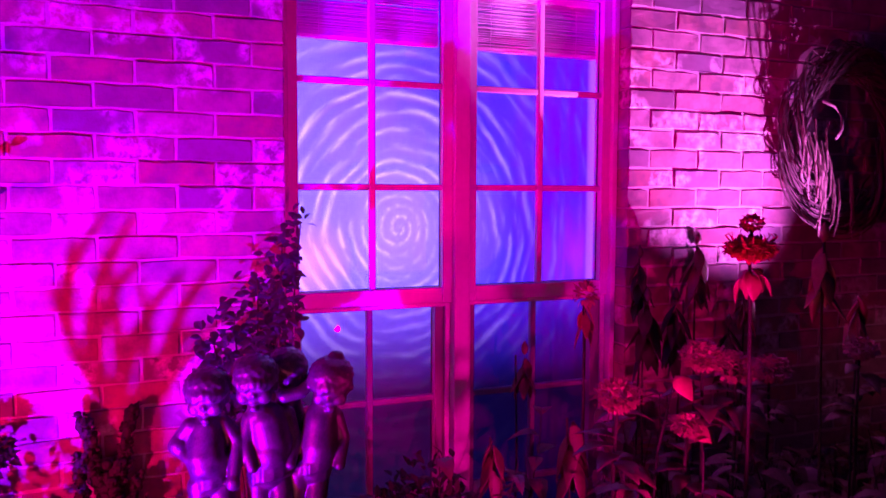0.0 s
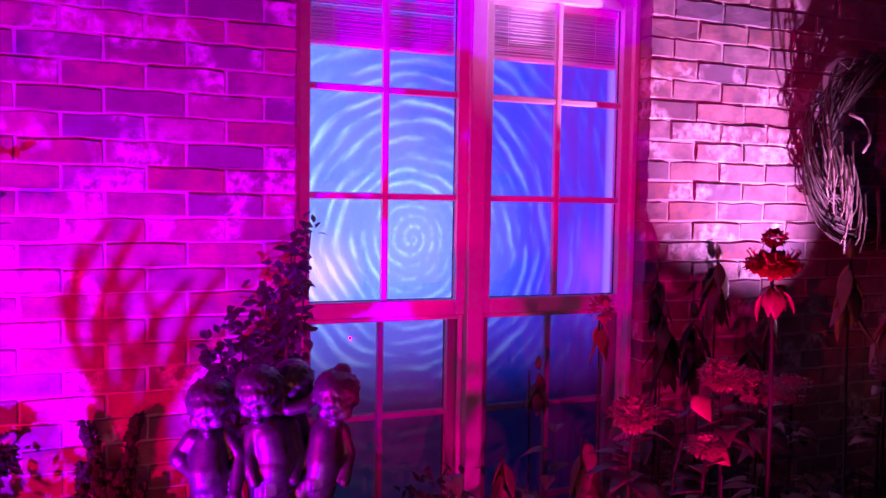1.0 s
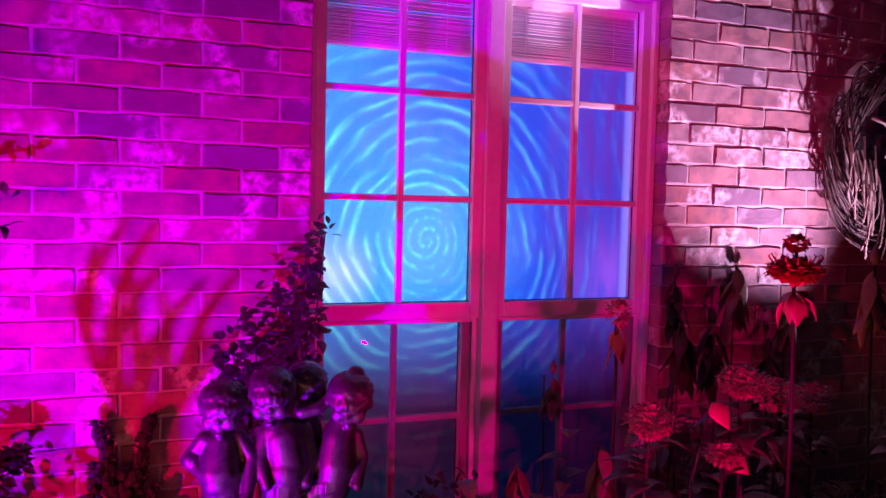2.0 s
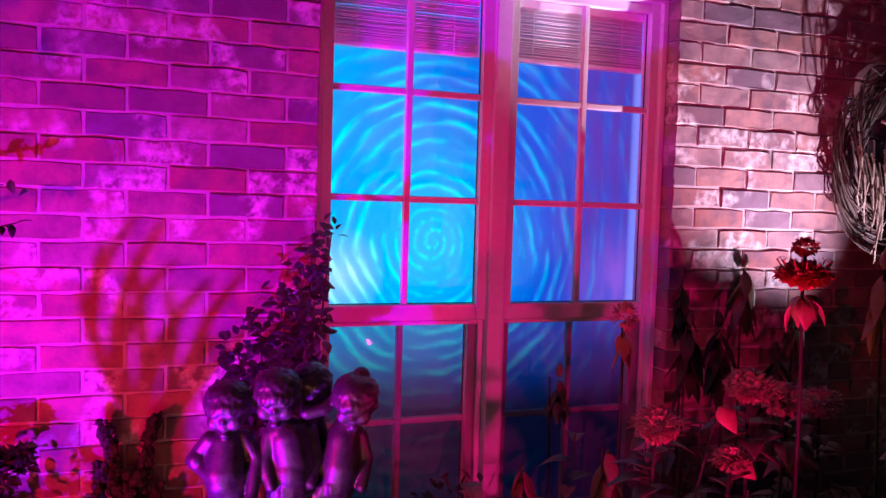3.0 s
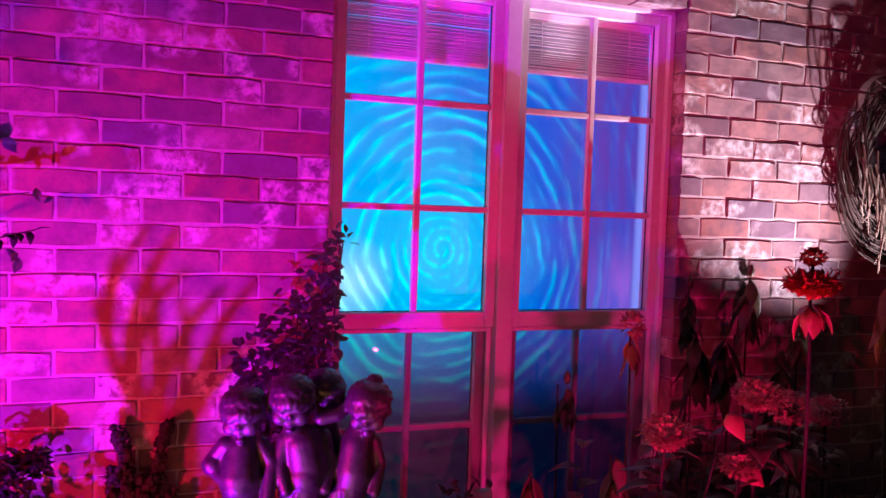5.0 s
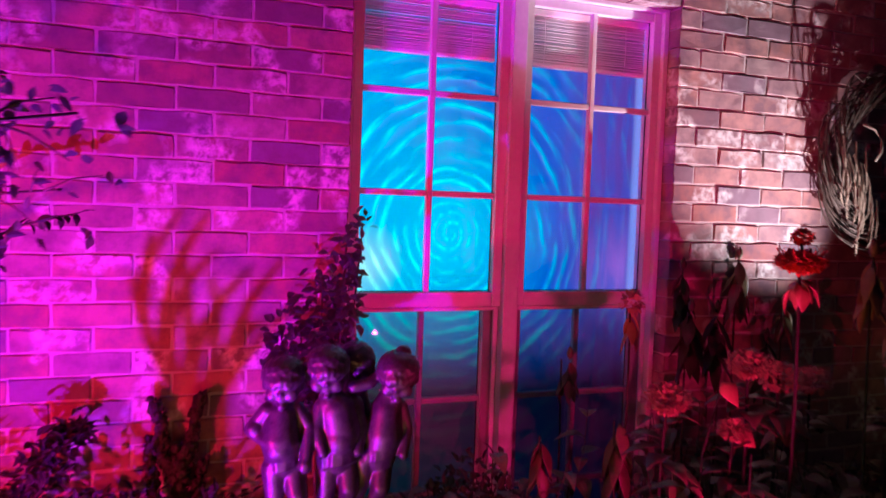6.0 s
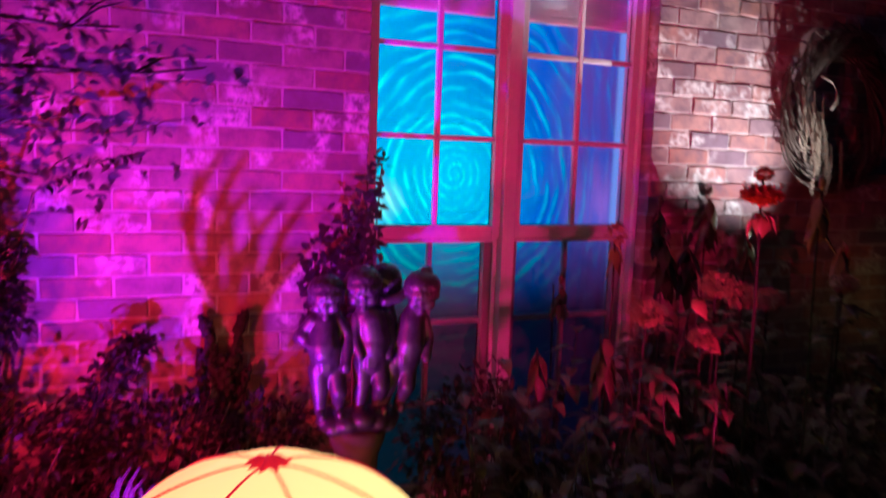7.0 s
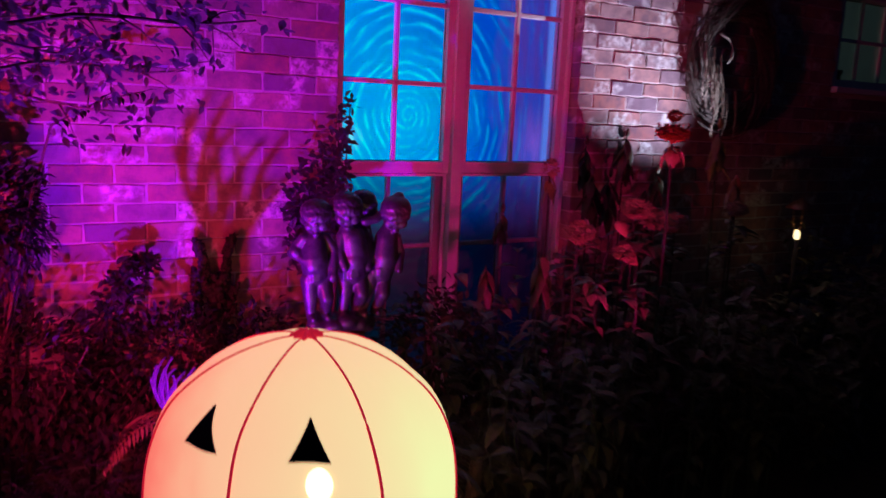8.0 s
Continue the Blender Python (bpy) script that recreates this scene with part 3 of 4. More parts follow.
def drape(s, x, y, z, wide, turns):
    """Folded cloth wound round the hips."""
    for k in range(turns):
        pts = []
        for j in range(9):
            w = radians(-200 + 220 * j / 8)
            pts.append((x + wide * math.cos(w), y + wide * 0.86 * math.sin(w), z - 0.009 * k + 0.012 * math.cos(w + 0.6)))
        s.tube(pts, 0.0052, 0.0052, 6)


def build_statue():
    s = Shape()
    # the small figure with a hand on its hip
    head(s, (0.227, -0.492, 1.071), -0.30, 0.22)
    limb(s, [(0.228, -0.480, 1.035), (0.228, -0.480, 1.005)], [0.022, 0.030])
    limb(s, [(0.226, -0.482, 0.990), (0.222, -0.496, 0.935), (0.232, -0.488, 0.885)], [0.038, 0.045, 0.040])
    limb(s, [(0.192, -0.480, 1.005), (0.160, -0.462, 0.958), (0.188, -0.505, 0.938)], [0.019, 0.017, 0.013])
    ball(s, (0.166, -0.478, 0.962), 0.020, 0.018, 0.020)
    limb(s, [(0.262, -0.486, 1.005), (0.290, -0.498, 0.965), (0.276, -0.530, 0.892)], [0.019, 0.018, 0.013])
    ball(s, (0.274, -0.534, 0.884), 0.016, 0.014, 0.018)
    ball(s, (0.220, -0.506, 0.925), 0.038, 0.036, 0.038)
    drape(s, 0.230, -0.490, 0.888, 0.044, 3)
    legs(s, 0.232, -0.490, 0.870, 0.735, 0.010)
    # the taller one beside it
    head(s, (0.328, -0.502, 1.092), -0.22, 0.25, 1.04)
    limb(s, [(0.336, -0.490, 1.050), (0.342, -0.488, 1.015)], [0.022, 0.034])
    limb(s, [(0.356, -0.488, 1.000), (0.366, -0.492, 0.945), (0.362, -0.488, 0.885)], [0.045, 0.047, 0.044])
    limb(s, [(0.318, -0.490, 1.010), (0.304, -0.500, 0.960), (0.316, -0.528, 0.910)], [0.019, 0.017, 0.013])
    limb(s, [(0.400, -0.490, 1.012), (0.416, -0.492, 0.955), (0.402, -0.520, 0.905)], [0.020, 0.017, 0.013])
    ball(s, (0.362, -0.504, 0.930), 0.040, 0.038, 0.045)
    drape(s, 0.362, -0.488, 0.900, 0.050, 4)
    legs(s, 0.360, -0.488, 0.880, 0.735, -0.004)
    # the one behind, leaning its cheek on the next shoulder
    head(s, (0.414, -0.455, 1.102), 0.55, 0.10, 0.90)
    limb(s, [(0.412, -0.440, 1.055), (0.415, -0.435, 0.98), (0.415, -0.440, 0.88), (0.410, -0.440, 0.76)], [0.024, 0.042, 0.040, 0.030])
    limb(s, [(0.392, -0.508, 1.058), (0.428, -0.516, 1.066), (0.462, -0.506, 1.092)], [0.015, 0.014, 0.013])
    # the one that bows its head, hair in a knot
    head(s, (0.496, -0.522, 1.079), -0.40, 0.42, 1.02, True)
    limb(s, [(0.490, -0.500, 1.045), (0.484, -0.494, 1.010)], [0.022, 0.034])
    limb(s, [(0.478, -0.494, 0.995), (0.472, -0.500, 0.935), (0.462, -0.492, 0.880)], [0.038, 0.044, 0.042])
    limb(s, [(0.512, -0.496, 1.000), (0.528, -0.502, 0.945), (0.512, -0.532, 0.892)], [0.019, 0.017, 0.013])
    drape(s, 0.464, -0.494, 0.898, 0.047, 3)
    legs(s, 0.448, -0.490, 0.870, 0.735, -0.026)
    for j in range(12):
        w = 2 * math.pi * j / 12
        ball(s, (0.325 + 0.085 * math.cos(w), -0.488 + 0.05 * math.sin(w), 0.720 + 0.012 * math.sin(3 * w)), 0.036, 0.034, 0.024)
    ball(s, (0.335, -0.488, 0.720), 0.115, 0.075, 0.028)
    ob = part("statue", s.done(), BRONZE, smooth=True)
    m = ob.modifiers.new("weld", "REMESH")
    m.mode, m.voxel_size, m.use_smooth_shade = "VOXEL", 0.0030, True
    m = ob.modifiers.new("soften", "SMOOTH")
    m.factor, m.iterations = 0.5, 4
    tagged(ob, "dark bronze garden statue of four huddled small figures", "statue")


build_statue()
tagged(part("pedestal", spin([(0.11, 0.0), (0.11, 0.05), (0.09, 0.07), (0.062, 0.11), (0.055, 0.30), (0.056, 0.50), (0.062, 0.62), (0.078, 0.66), (0.082, 0.690), (0.075, 0.697)],
                        at=(0.325, -0.488, 0.0)), CLAY, smooth=True), "slim dark pedestal under the bronze statue", "pedestal")


# ---- twig wreath on the wall ----
def build_wreath():
    cx, cy, cz, big = 2.575, -0.075, 1.72, 0.255
    thing = tagged(empty("wreath", (cx, cy, cz)), "round grapevine twig wreath hanging on the brick wall", "wreath")
    for k in range(180):
        w0, span = rnd(0, 2 * math.pi), rnd(1.0, 2.6)
        off, ph, amp = rnd(-1, 1), rnd(0, 6.28), rnd(0.3, 1.0)
        pts = []
        for j in range(13):
            w = w0 + span * j / 12
            spread = 0.062 * amp
            r = big + spread * math.sin(ph + 2.2 * w) + 0.012 * off
            y = cy + 0.05 * amp * math.cos(ph + 2.2 * w)
            if j == 12 and k % 4 == 0:
                r += rnd(0.01, 0.06)
            pts.append((cx + r * math.cos(w), min(y, -0.008), cz + r * 1.16 * math.sin(w)))
        part("twig", Shape().tube(pts, rnd(0.0028, 0.005), rnd(0.0014, 0.0028), 5).done(), TWIG, thing, smooth=True)
    # lower-left strands coloured as lit against the darker coil
    for k in range(26):
        a = radians(rnd(185, 262))
        r = big + rnd(-0.055, 0.055)
        x, z = cx + r * math.cos(a), cz + 1.16 * r * math.sin(a)
        strand = Shape().tube([(x + rnd(-0.02, 0.01), -0.15, z + 0.11), (x, -0.165, z + 0.03), (x + rnd(0, 0.03), -0.15, z - rnd(0.03, 0.07)), (x + rnd(0.01, 0.06), -0.13, z - rnd(0.07, 0.11))], 0.0034, 0.002, 5)
        part("vine_strand", strand.done(), LIT_VINE, thing, "loose dry vine strand in a paler, lit tone")
    pts = [(2.375, -0.15, 1.845), (2.41, -0.17, 1.825), (2.435, -0.18, 1.79), (2.438, -0.18, 1.745), (2.42, -0.17, 1.71)]
    part("tendril", Shape().tube(pts, 0.006, 0.004, 8).done(), RATTAN, thing, "pale curling tendril", True)


build_wreath()


# ---- plants ----
def stem_line(x, y, z0, z1, lean=(0, 0), bend=0.02):
    n = 8
    return [(x + lean[0] * (k / n) ** 1.5 + bend * math.sin(k * 0.9 + x * 40) * (k / n) * 0.5, y + lean[1] * (k / n) ** 1.5, z0 + (z1 - z0) * k / n) for k in range(n + 1)]


def leafed(thing, pts, r0, r1, mat=None):
    return part("stem", Shape().tube(pts, r0, r1, 7).done(), mat or DARKLEAF, thing, smooth=True)


def single_leaf(thing, base, way, length, width, mat, droop=0.3, fold=0.3, up=(0, 0, 1), label="", wide_at=0.38):
    ob = part("leaf", Shape().leaf(base, way, up, length, width, droop, fold, 7, wide_at).done(), mat, thing, label, True)
    m = ob.modifiers.new("thickness", "SOLIDIFY")
    m.thickness = 0.0008
    return ob


def ruffle(at, radius, height, count, size, flat=1.0):
    """A dense head of small petals round a centre."""
    s = Shape()
    for k in range(count):
        w, u = rnd(0, 6.283), rnd(-1, 1)
        c = math.sqrt(1 - u * u)
        way = Vector((c * math.cos(w), c * math.sin(w), u * flat))
        base = Vector(at) + Vector((way.x * radius * rnd(0.3, 0.95), way.y * radius * rnd(0.3, 0.95), u * height * rnd(0.6, 1.0)))
        s.leaf(base, way + Vector((rnd(-.5, .5), rnd(-.5, .5), rnd(-.3, .5))), (0, 0, 1), size * rnd(0.7, 1.2), size * rnd(0.6, 1.0), rnd(-0.2, 0.5), 0.3, 3, 0.55)
    return s.done()


def zinnia(x, y, top):
    """Tall two-tiered flower: a small head over a broad ruffled one, with a cup of leaves under it."""
    thing = tagged(empty("tall_flower", (x, y, 0)), "tall red flower with two tiers of ruffled petals", "flower")
    pts = stem_line(x + 0.05, y + 0.04, 0.0, top - 0.07, (-0.05, -0.04), 0.012)
    leafed(thing, pts, 0.0055, 0.004)
    head = part("flower_head", ruffle((x, y, top - 0.066), 0.060, 0.019, 900, 0.019, 0.4), PETAL, thing, "broad ruffled tier of dark red petals")
    part("flower_top", ruffle((x, y, top - 0.004), 0.027, 0.013, 260, 0.014, 0.6), PETAL, thing, "small upper tier of red petals")
    leafed(thing, [(x, y, top - 0.05), (x + 0.001, y, top - 0.02)], 0.004, 0.004)
    cup = Shape()
    for k in range(14):
        w = k * 0.449
        cup.tube([(x + 0.046 * math.cos(w), y + 0.046 * math.sin(w), top - 0.05), (x + 0.058 * math.cos(w), y + 0.058 * math.sin(w), top - 0.034), (x + 0.050 * math.cos(w), y + 0.05 * math.sin(w), top - 0.028)], 0.002, 0.0012, 5)
    part("petal_tips", cup.done(), PETAL, head, "curled dark petal tips")
    for k in range(8):
        w = k * 0.82 + 0.3
        single_leaf(thing, (x + 0.004 * math.cos(w), y + 0.004 * math.sin(w), top - 0.112 - 0.006 * (k % 3)), (0.5 * math.cos(w), 0.5 * math.sin(w), rnd(-0.8, 0.0)), rnd(0.045, 0.085), rnd(0.028, 0.044), PALELEAF, 0.5, 0.35)


def nodding(x, y, top, mat, size=0.13, leaves=9, bud=True, flower=None):
    """An upright stalk whose long leaves hang down round it below a pointed bud."""
    thing = tagged(empty("drooping_plant", (x, y, 0)), "tall garden plant with limp hanging leaves and a bud", "plant", "drooping plants")
    stalk = leafed(thing, stem_line(x + rnd(-.04, .04), y, 0.0, top - 0.02, (rnd(-.02, .02), 0), 0.015), 0.005, 0.003)
    tx = x
    if bud:
        part("bud", spin([(0.0015, -0.022), (0.009, -0.012), (0.0115, 0.0), (0.008, 0.011), (0.001, 0.024)], 10, (tx, y, top)), mat, stalk, smooth=True)
    for k in range(leaves):
        w = 2.4 * k + x * 9
        z = top - 0.03 - 0.012 * k
        single_leaf(thing, (tx, y, z), (0.30 * math.cos(w), 0.30 * math.sin(w), -0.75), size * rnd(0.65, 1.05), size * 0.30, mat, rnd(-0.25, 0.1), 0.45)
    if flower:
        part("flower_head", ruffle((tx, y, top), 0.032, 0.028, 90, 0.024), flower, thing, "faded ruffled flower head")


def bloom_cluster(x, y, z, radius, count):
    thing = tagged(empty("hydrangea", (x, y, 0)), "bushy plant with a faded lace flower cluster", "shrub", "flower clusters")
    leafed(thing, stem_line(x + 0.03, y + 0.05, 0.0, z - 0.02, (-0.03, -0.05), 0.02), 0.006, 0.004)
    part("bloom", ruffle((x, y, z), radius * 0.85, radius * 0.45, count * 3, 0.012, 0.7), BLOOM, thing)
    for k in range(8):
        w = k * 0.8 + x * 5
        single_leaf(thing, (x, y, z - 0.05 - 0.02 * k), (math.cos(w), math.sin(w), 0.2), rnd(0.08, 0.13), rnd(0.045, 0.07), LEAF, rnd(0.3, 0.7), 0.25)


zinnia(1.432, -0.817, 1.452)
nodding(1.858, -0.13, 1.365, LEAF, 0.135, 12)
nodding(1.224, -0.09, 1.030, LEAF, 0.11, 7)
nodding(1.622, -0.13, 1.325, DARKLEAF, 0.11, 13, True)
nodding(1.560, -0.26, 1.205, DARKLEAF, 0.14, 12, True)
nodding(1.715, -0.20, 1.190, DARKLEAF, 0.14, 12, True)
nodding(2.08, -0.12, 1.20, LEAF, 0.11, 7)
nodding(1.99, -0.14, 1.080, DARKLEAF, 0.14, 10)
nodding(1.335, -0.26, 1.215, PALELEAF, 0.10, 6, False, BLOOM)
nodding(1.515, -0.95, 1.43, PALELEAF, 0.11, 9, True)
nodding(0.995, -0.34, 0.865, LEAF, 0.12, 9, False)
nodding(1.20, -0.42, 0.92, LEAF, 0.14, 11, False)
for at in ((1.205, -0.62, 1.010, 0.085, 260), (1.455, -0.64, 1.095, 0.085, 260), (1.600, -0.60, 1.045, 0.085, 240), (1.76, -0.56, 1.02, 0.08, 200),
           (1.95, -0.70, 1.09, 0.06, 160), (1.36, -0.70, 0.94, 0.06, 140)):
    bloom_cluster(*at)


def build_heart_leaf():
    thing = tagged(empty("heart_leaf_plant", (1.36, -0.62, 0)), "pale heart-shaped leaf on a long bare stalk", "plant")
    leafed(thing, [(1.31, -0.60, 0.0), (1.315, -0.61, 0.5), (1.33, -0.62, 0.85), (1.372, -0.63, 1.035)], 0.004, 0.0025)
    single_leaf(thing, (1.372, -0.632, 1.048), (0.35, -0.55, -0.8), 0.075, 0.062, PALELEAF, 0.05, 0.2, (0, -1, 0.3), "pale pointed leaf", 0.25)
    single_leaf(thing, (1.39, -0.66, 0.93), (0.5, -0.6, -0.5), 0.075, 0.065, PALELEAF, 0.1, 0.2, (0, -1, 0.3), "pale pointed leaf", 0.3)


build_heart_leaf()


def build_lit_leaf():
    """Glossy crumpled leaves right over the uplight."""
    thing = tagged(empty("crinkled_plant", (2.06, -0.60, 0)), "glossy pale crinkled leaves lit from below", "plant")
    leafed(thing, stem_line(2.04, -0.60, 0.0, 1.16, (0.01, 0), 0.015), 0.005, 0.003)
    for k in range(7):
        w = 0.9 * k
        single_leaf(thing, (2.045, -0.60, 1.22 - 0.012 * k), (0.3 * math.cos(w), 0.3 * math.sin(w), -0.8), rnd(0.09, 0.13), 0.035, PALELEAF, 0.1, 0.5, (math.cos(w), math.sin(w), 0.2))


build_lit_leaf()


def build_ivy():
    """A climber on the jamb left of the window."""
    thing = tagged(empty("climbing_shrub", (0.42, -0.16, 0)), "dark climbing shrub with small leaves beside the window", "shrub")
    crown = Shape()
    ends = [(0.53, -0.04, 1.43), (0.47, -0.08, 1.37), (0.40, -0.10, 1.28), (0.33, -0.13, 1.20), (0.27, -0.16, 1.15), (0.46, -0.06, 1.22), (0.36, -0.14, 1.08), (0.27, -0.14, 1.05), (0.44, -0.1, 1.10)]
    for e in ends:
        a = Vector((0.40 + rnd(-.03, .03), -0.17, 0.0))
        e = Vector(e)
        mid = Vector((a.x * 0.5 + e.x * 0.5 + rnd(-.02, .02), -0.15, 0.75))
        pts = [a, a.lerp(mid, 0.5), mid, mid.lerp(e, 0.5) + Vector((0, -0.01, 0.02)), e]
        part("branch", Shape().tube(pts, 0.006, 0.002, 6).done(), BARK, thing, smooth=True)
        for k in range(95):
            s = rnd(0.35, 1.02)
            p = mid.lerp(e, s) + Vector((rnd(-1, 1), rnd(-1, 0.6), rnd(-1, 1))) * 0.045
            p.y = min(p.y, -0.02)
            p.x = min(p.x, 0.505 + rnd(-0.02, 0.012))
            crown.leaf(p, (rnd(-1, 1), rnd(-1, 0.3), rnd(-0.8, 0.5)), (rnd(-.3, .3), -0.6, 0.8), rnd(0.024, 0.042), rnd(0.018, 0.030), rnd(0, 0.4), 0.3, 4)
    part("crown", crown.done(), THINLEAF, thing)
    for p, w in (((0.545, -0.03, 1.44), (0.3, -0.6, 0.8)), ((0.55, -0.035, 1.425), (0.8, -0.5, 0.1)), ((0.54, -0.03, 1.455), (-0.2, -0.4, 1))):
        single_leaf(thing, p, w, 0.03, 0.014, DARKLEAF, 0.3)


build_ivy()


def build_antler_plant():
    """Dark upright succulent with knobbly prongs by the wall."""
    thing = tagged(empty("cactus_plant", (0.03, -0.08, 0)), "dark knobbly upright plant with forked prongs", "plant")
    for pts, r in ((((0.03, -0.08, 0.0), (0.035, -0.08, 0.4), (0.02, -0.07, 0.68), (0.03, -0.06, 0.80)), 0.035),
                   (((0.02, -0.07, 0.70), (-0.02, -0.06, 0.78), (-0.025, -0.05, 0.87), (-0.045, -0.05, 0.93)), 0.022),
                   (((0.03, -0.06, 0.72), (0.055, -0.05, 0.80), (0.06, -0.05, 0.88), (0.078, -0.05, 0.945)), 0.022),
                   (((0.02, -0.07, 0.62), (0.07, -0.07, 0.68), (0.085, -0.06, 0.76)), 0.020),
                   (((0.02, -0.07, 0.60), (-0.04, -0.07, 0.66), (-0.055, -0.06, 0.78), (-0.05, -0.06, 0.83)), 0.022)):
        s = Shape()
        pts = [Vector(p) for p in pts]
        fine = [pts[i].lerp(pts[i + 1], k / 5) for i in range(len(pts) - 1) for k in range(5)] + [pts[-1]]
        s.tube(fine, r * 0.75, r * 0.4, 9)
        for p in fine:
            for k in range(5):
                w = rnd(0, 6.28)
                knob = p + Vector((math.cos(w), math.sin(w), 0)) * r * 0.55 + Vector((0, 0, rnd(-.014, .014)))
                ball(s, knob, r * rnd(0.28, 0.5), r * 0.4, r * rnd(0.3, 0.55), w, 6, 8)
            for k in range(6):
                w = rnd(0, 6.28)
                s.leaf(p + Vector((math.cos(w), math.sin(w), 0)) * r * 0.6, (math.cos(w), math.sin(w), rnd(0.2, 1.6)), (0, 0, 1), rnd(0.010, 0.018), rnd(0.008, 0.013), rnd(0, 0.4), 0.3, 3)
        part("prong", s.done(), DARKLEAF, thing)


build_antler_plant()


def build_curl_plant():
    thing = tagged(empty("curled_plant", (-0.30, -0.12, 0)), "dark plant with a curled leaf tip", "plant")
    pts = [(-0.42, -0.12, 0.0), (-0.40, -0.12, 0.45), (-0.36, -0.12, 0.70), (-0.31, -0.12, 0.80), (-0.275, -0.12, 0.85), (-0.262, -0.12, 0.885), (-0.235, -0.12, 0.90), (-0.212, -0.12, 0.885), (-0.222, -0.12, 0.862)]
    leafed(thing, pts, 0.010, 0.008, DARKLEAF)
    foliage = Shape()
    for k in range(420):
        i = random.choice((1, 1, 2, 2, 3, 3, 4, 5, 6, 7))
        wide = 0.052 if i < 4 else 0.014
        p = Vector(pts[i]).lerp(Vector(pts[i + 1]), rnd(0, 1)) + Vector((rnd(-1, 1), rnd(-1, 0.5), rnd(-1, 1))) * wide
        p.y = min(p.y, -0.03)
        foliage.leaf(p, (rnd(-1, 1), rnd(-1, 0.2), rnd(-0.6, 1.0)), (0, -0.5, 0.8), rnd(0.022, 0.045), rnd(0.012, 0.022), rnd(0, 0.5), 0.3, 4)
    part("foliage", foliage.done(), DARKLEAF, thing)


build_curl_plant()


def build_fan_plant():
    """Broad arching blades between the violet floodlight and the wall."""
    thing = tagged(empty("fan_plant", (-0.29, -0.70, 0)), "arching strap-leaved plant standing in the flower bed", "plant")
    lamp = Vector(VIOLET_AT)
    # where each blade's shadow bends and ends on the wall, and how wide it falls
    for root, bx, bz, tx, tz, wide in ((0.01, -0.13, 1.17, -0.05, 1.40, 0.026), (0.02, -0.17, 1.22, 0.03, 1.47, 0.022), (0.01, -0.08, 1.12, -0.11, 1.28, 0.024),
                                       (0.02, -0.10, 1.18, 0.10, 1.46, 0.030), (0.03, -0.03, 1.10, 0.00, 1.24, 0.034), (0.03, -0.06, 1.22, 0.13, 1.35, 0.026),
                                       (0.04, 0.06, 1.14, 0.02, 1.36, 0.030), (0.05, 0.02, 1.08, 0.14, 1.20, 0.036), (0.06, 0.07, 1.18, 0.22, 1.30, 0.026),
                                       (0.08, 0.15, 1.10, 0.10, 1.28, 0.030), (0.10, 0.12, 1.06, 0.26, 1.15, 0.036), (0.12, 0.16, 1.16, 0.31, 1.33, 0.024),
                                       (0.12, 0.22, 1.05, 0.20, 1.22, 0.028), (0.14, 0.24, 1.10, 0.35, 1.20, 0.024)):
        a, b, c = (lamp.lerp(Vector(p), 0.28) for p in ((root, 0, 0.94), (bx, 0, bz), (tx, 0, tz)))
        s = Shape()
        s.tube([(-0.285 + root * 0.2, -0.70, 0.0), a.lerp(Vector((a.x, a.y, 0)), 0.4), a], 0.006, 0.005, 6)
        start, n = len(s.v), 10
        for k in range(n + 1):
            u = k / n
            p = a * (1 - u) ** 2 + b * (2 * u * (1 - u)) + c * u * u
            way = ((b - a) * (1 - u) + (c - b) * u).normalized()
            across = way.cross(Vector((0, -1, 0))).normalized() * (wide * 0.28 / 2 * (0.25 + 0.75 * math.sin(math.pi * min(1.0, 0.12 + 0.86 * u)) ** 0.7))
            s.v += [tuple(p - across), tuple(p + Vector((0, 0.004, 0))), tuple(p + across)]
        for k in range(n):
            i = start + 3 * k
            s.f += [(i, i + 1, i + 4, i + 3), (i + 1, i + 2, i + 5, i + 4)]
        blade = part("blade", s.done(), DARKLEAF, thing)
        m = blade.modifiers.new("thickness", "SOLIDIFY")
        m.thickness = 0.001


build_fan_plant()


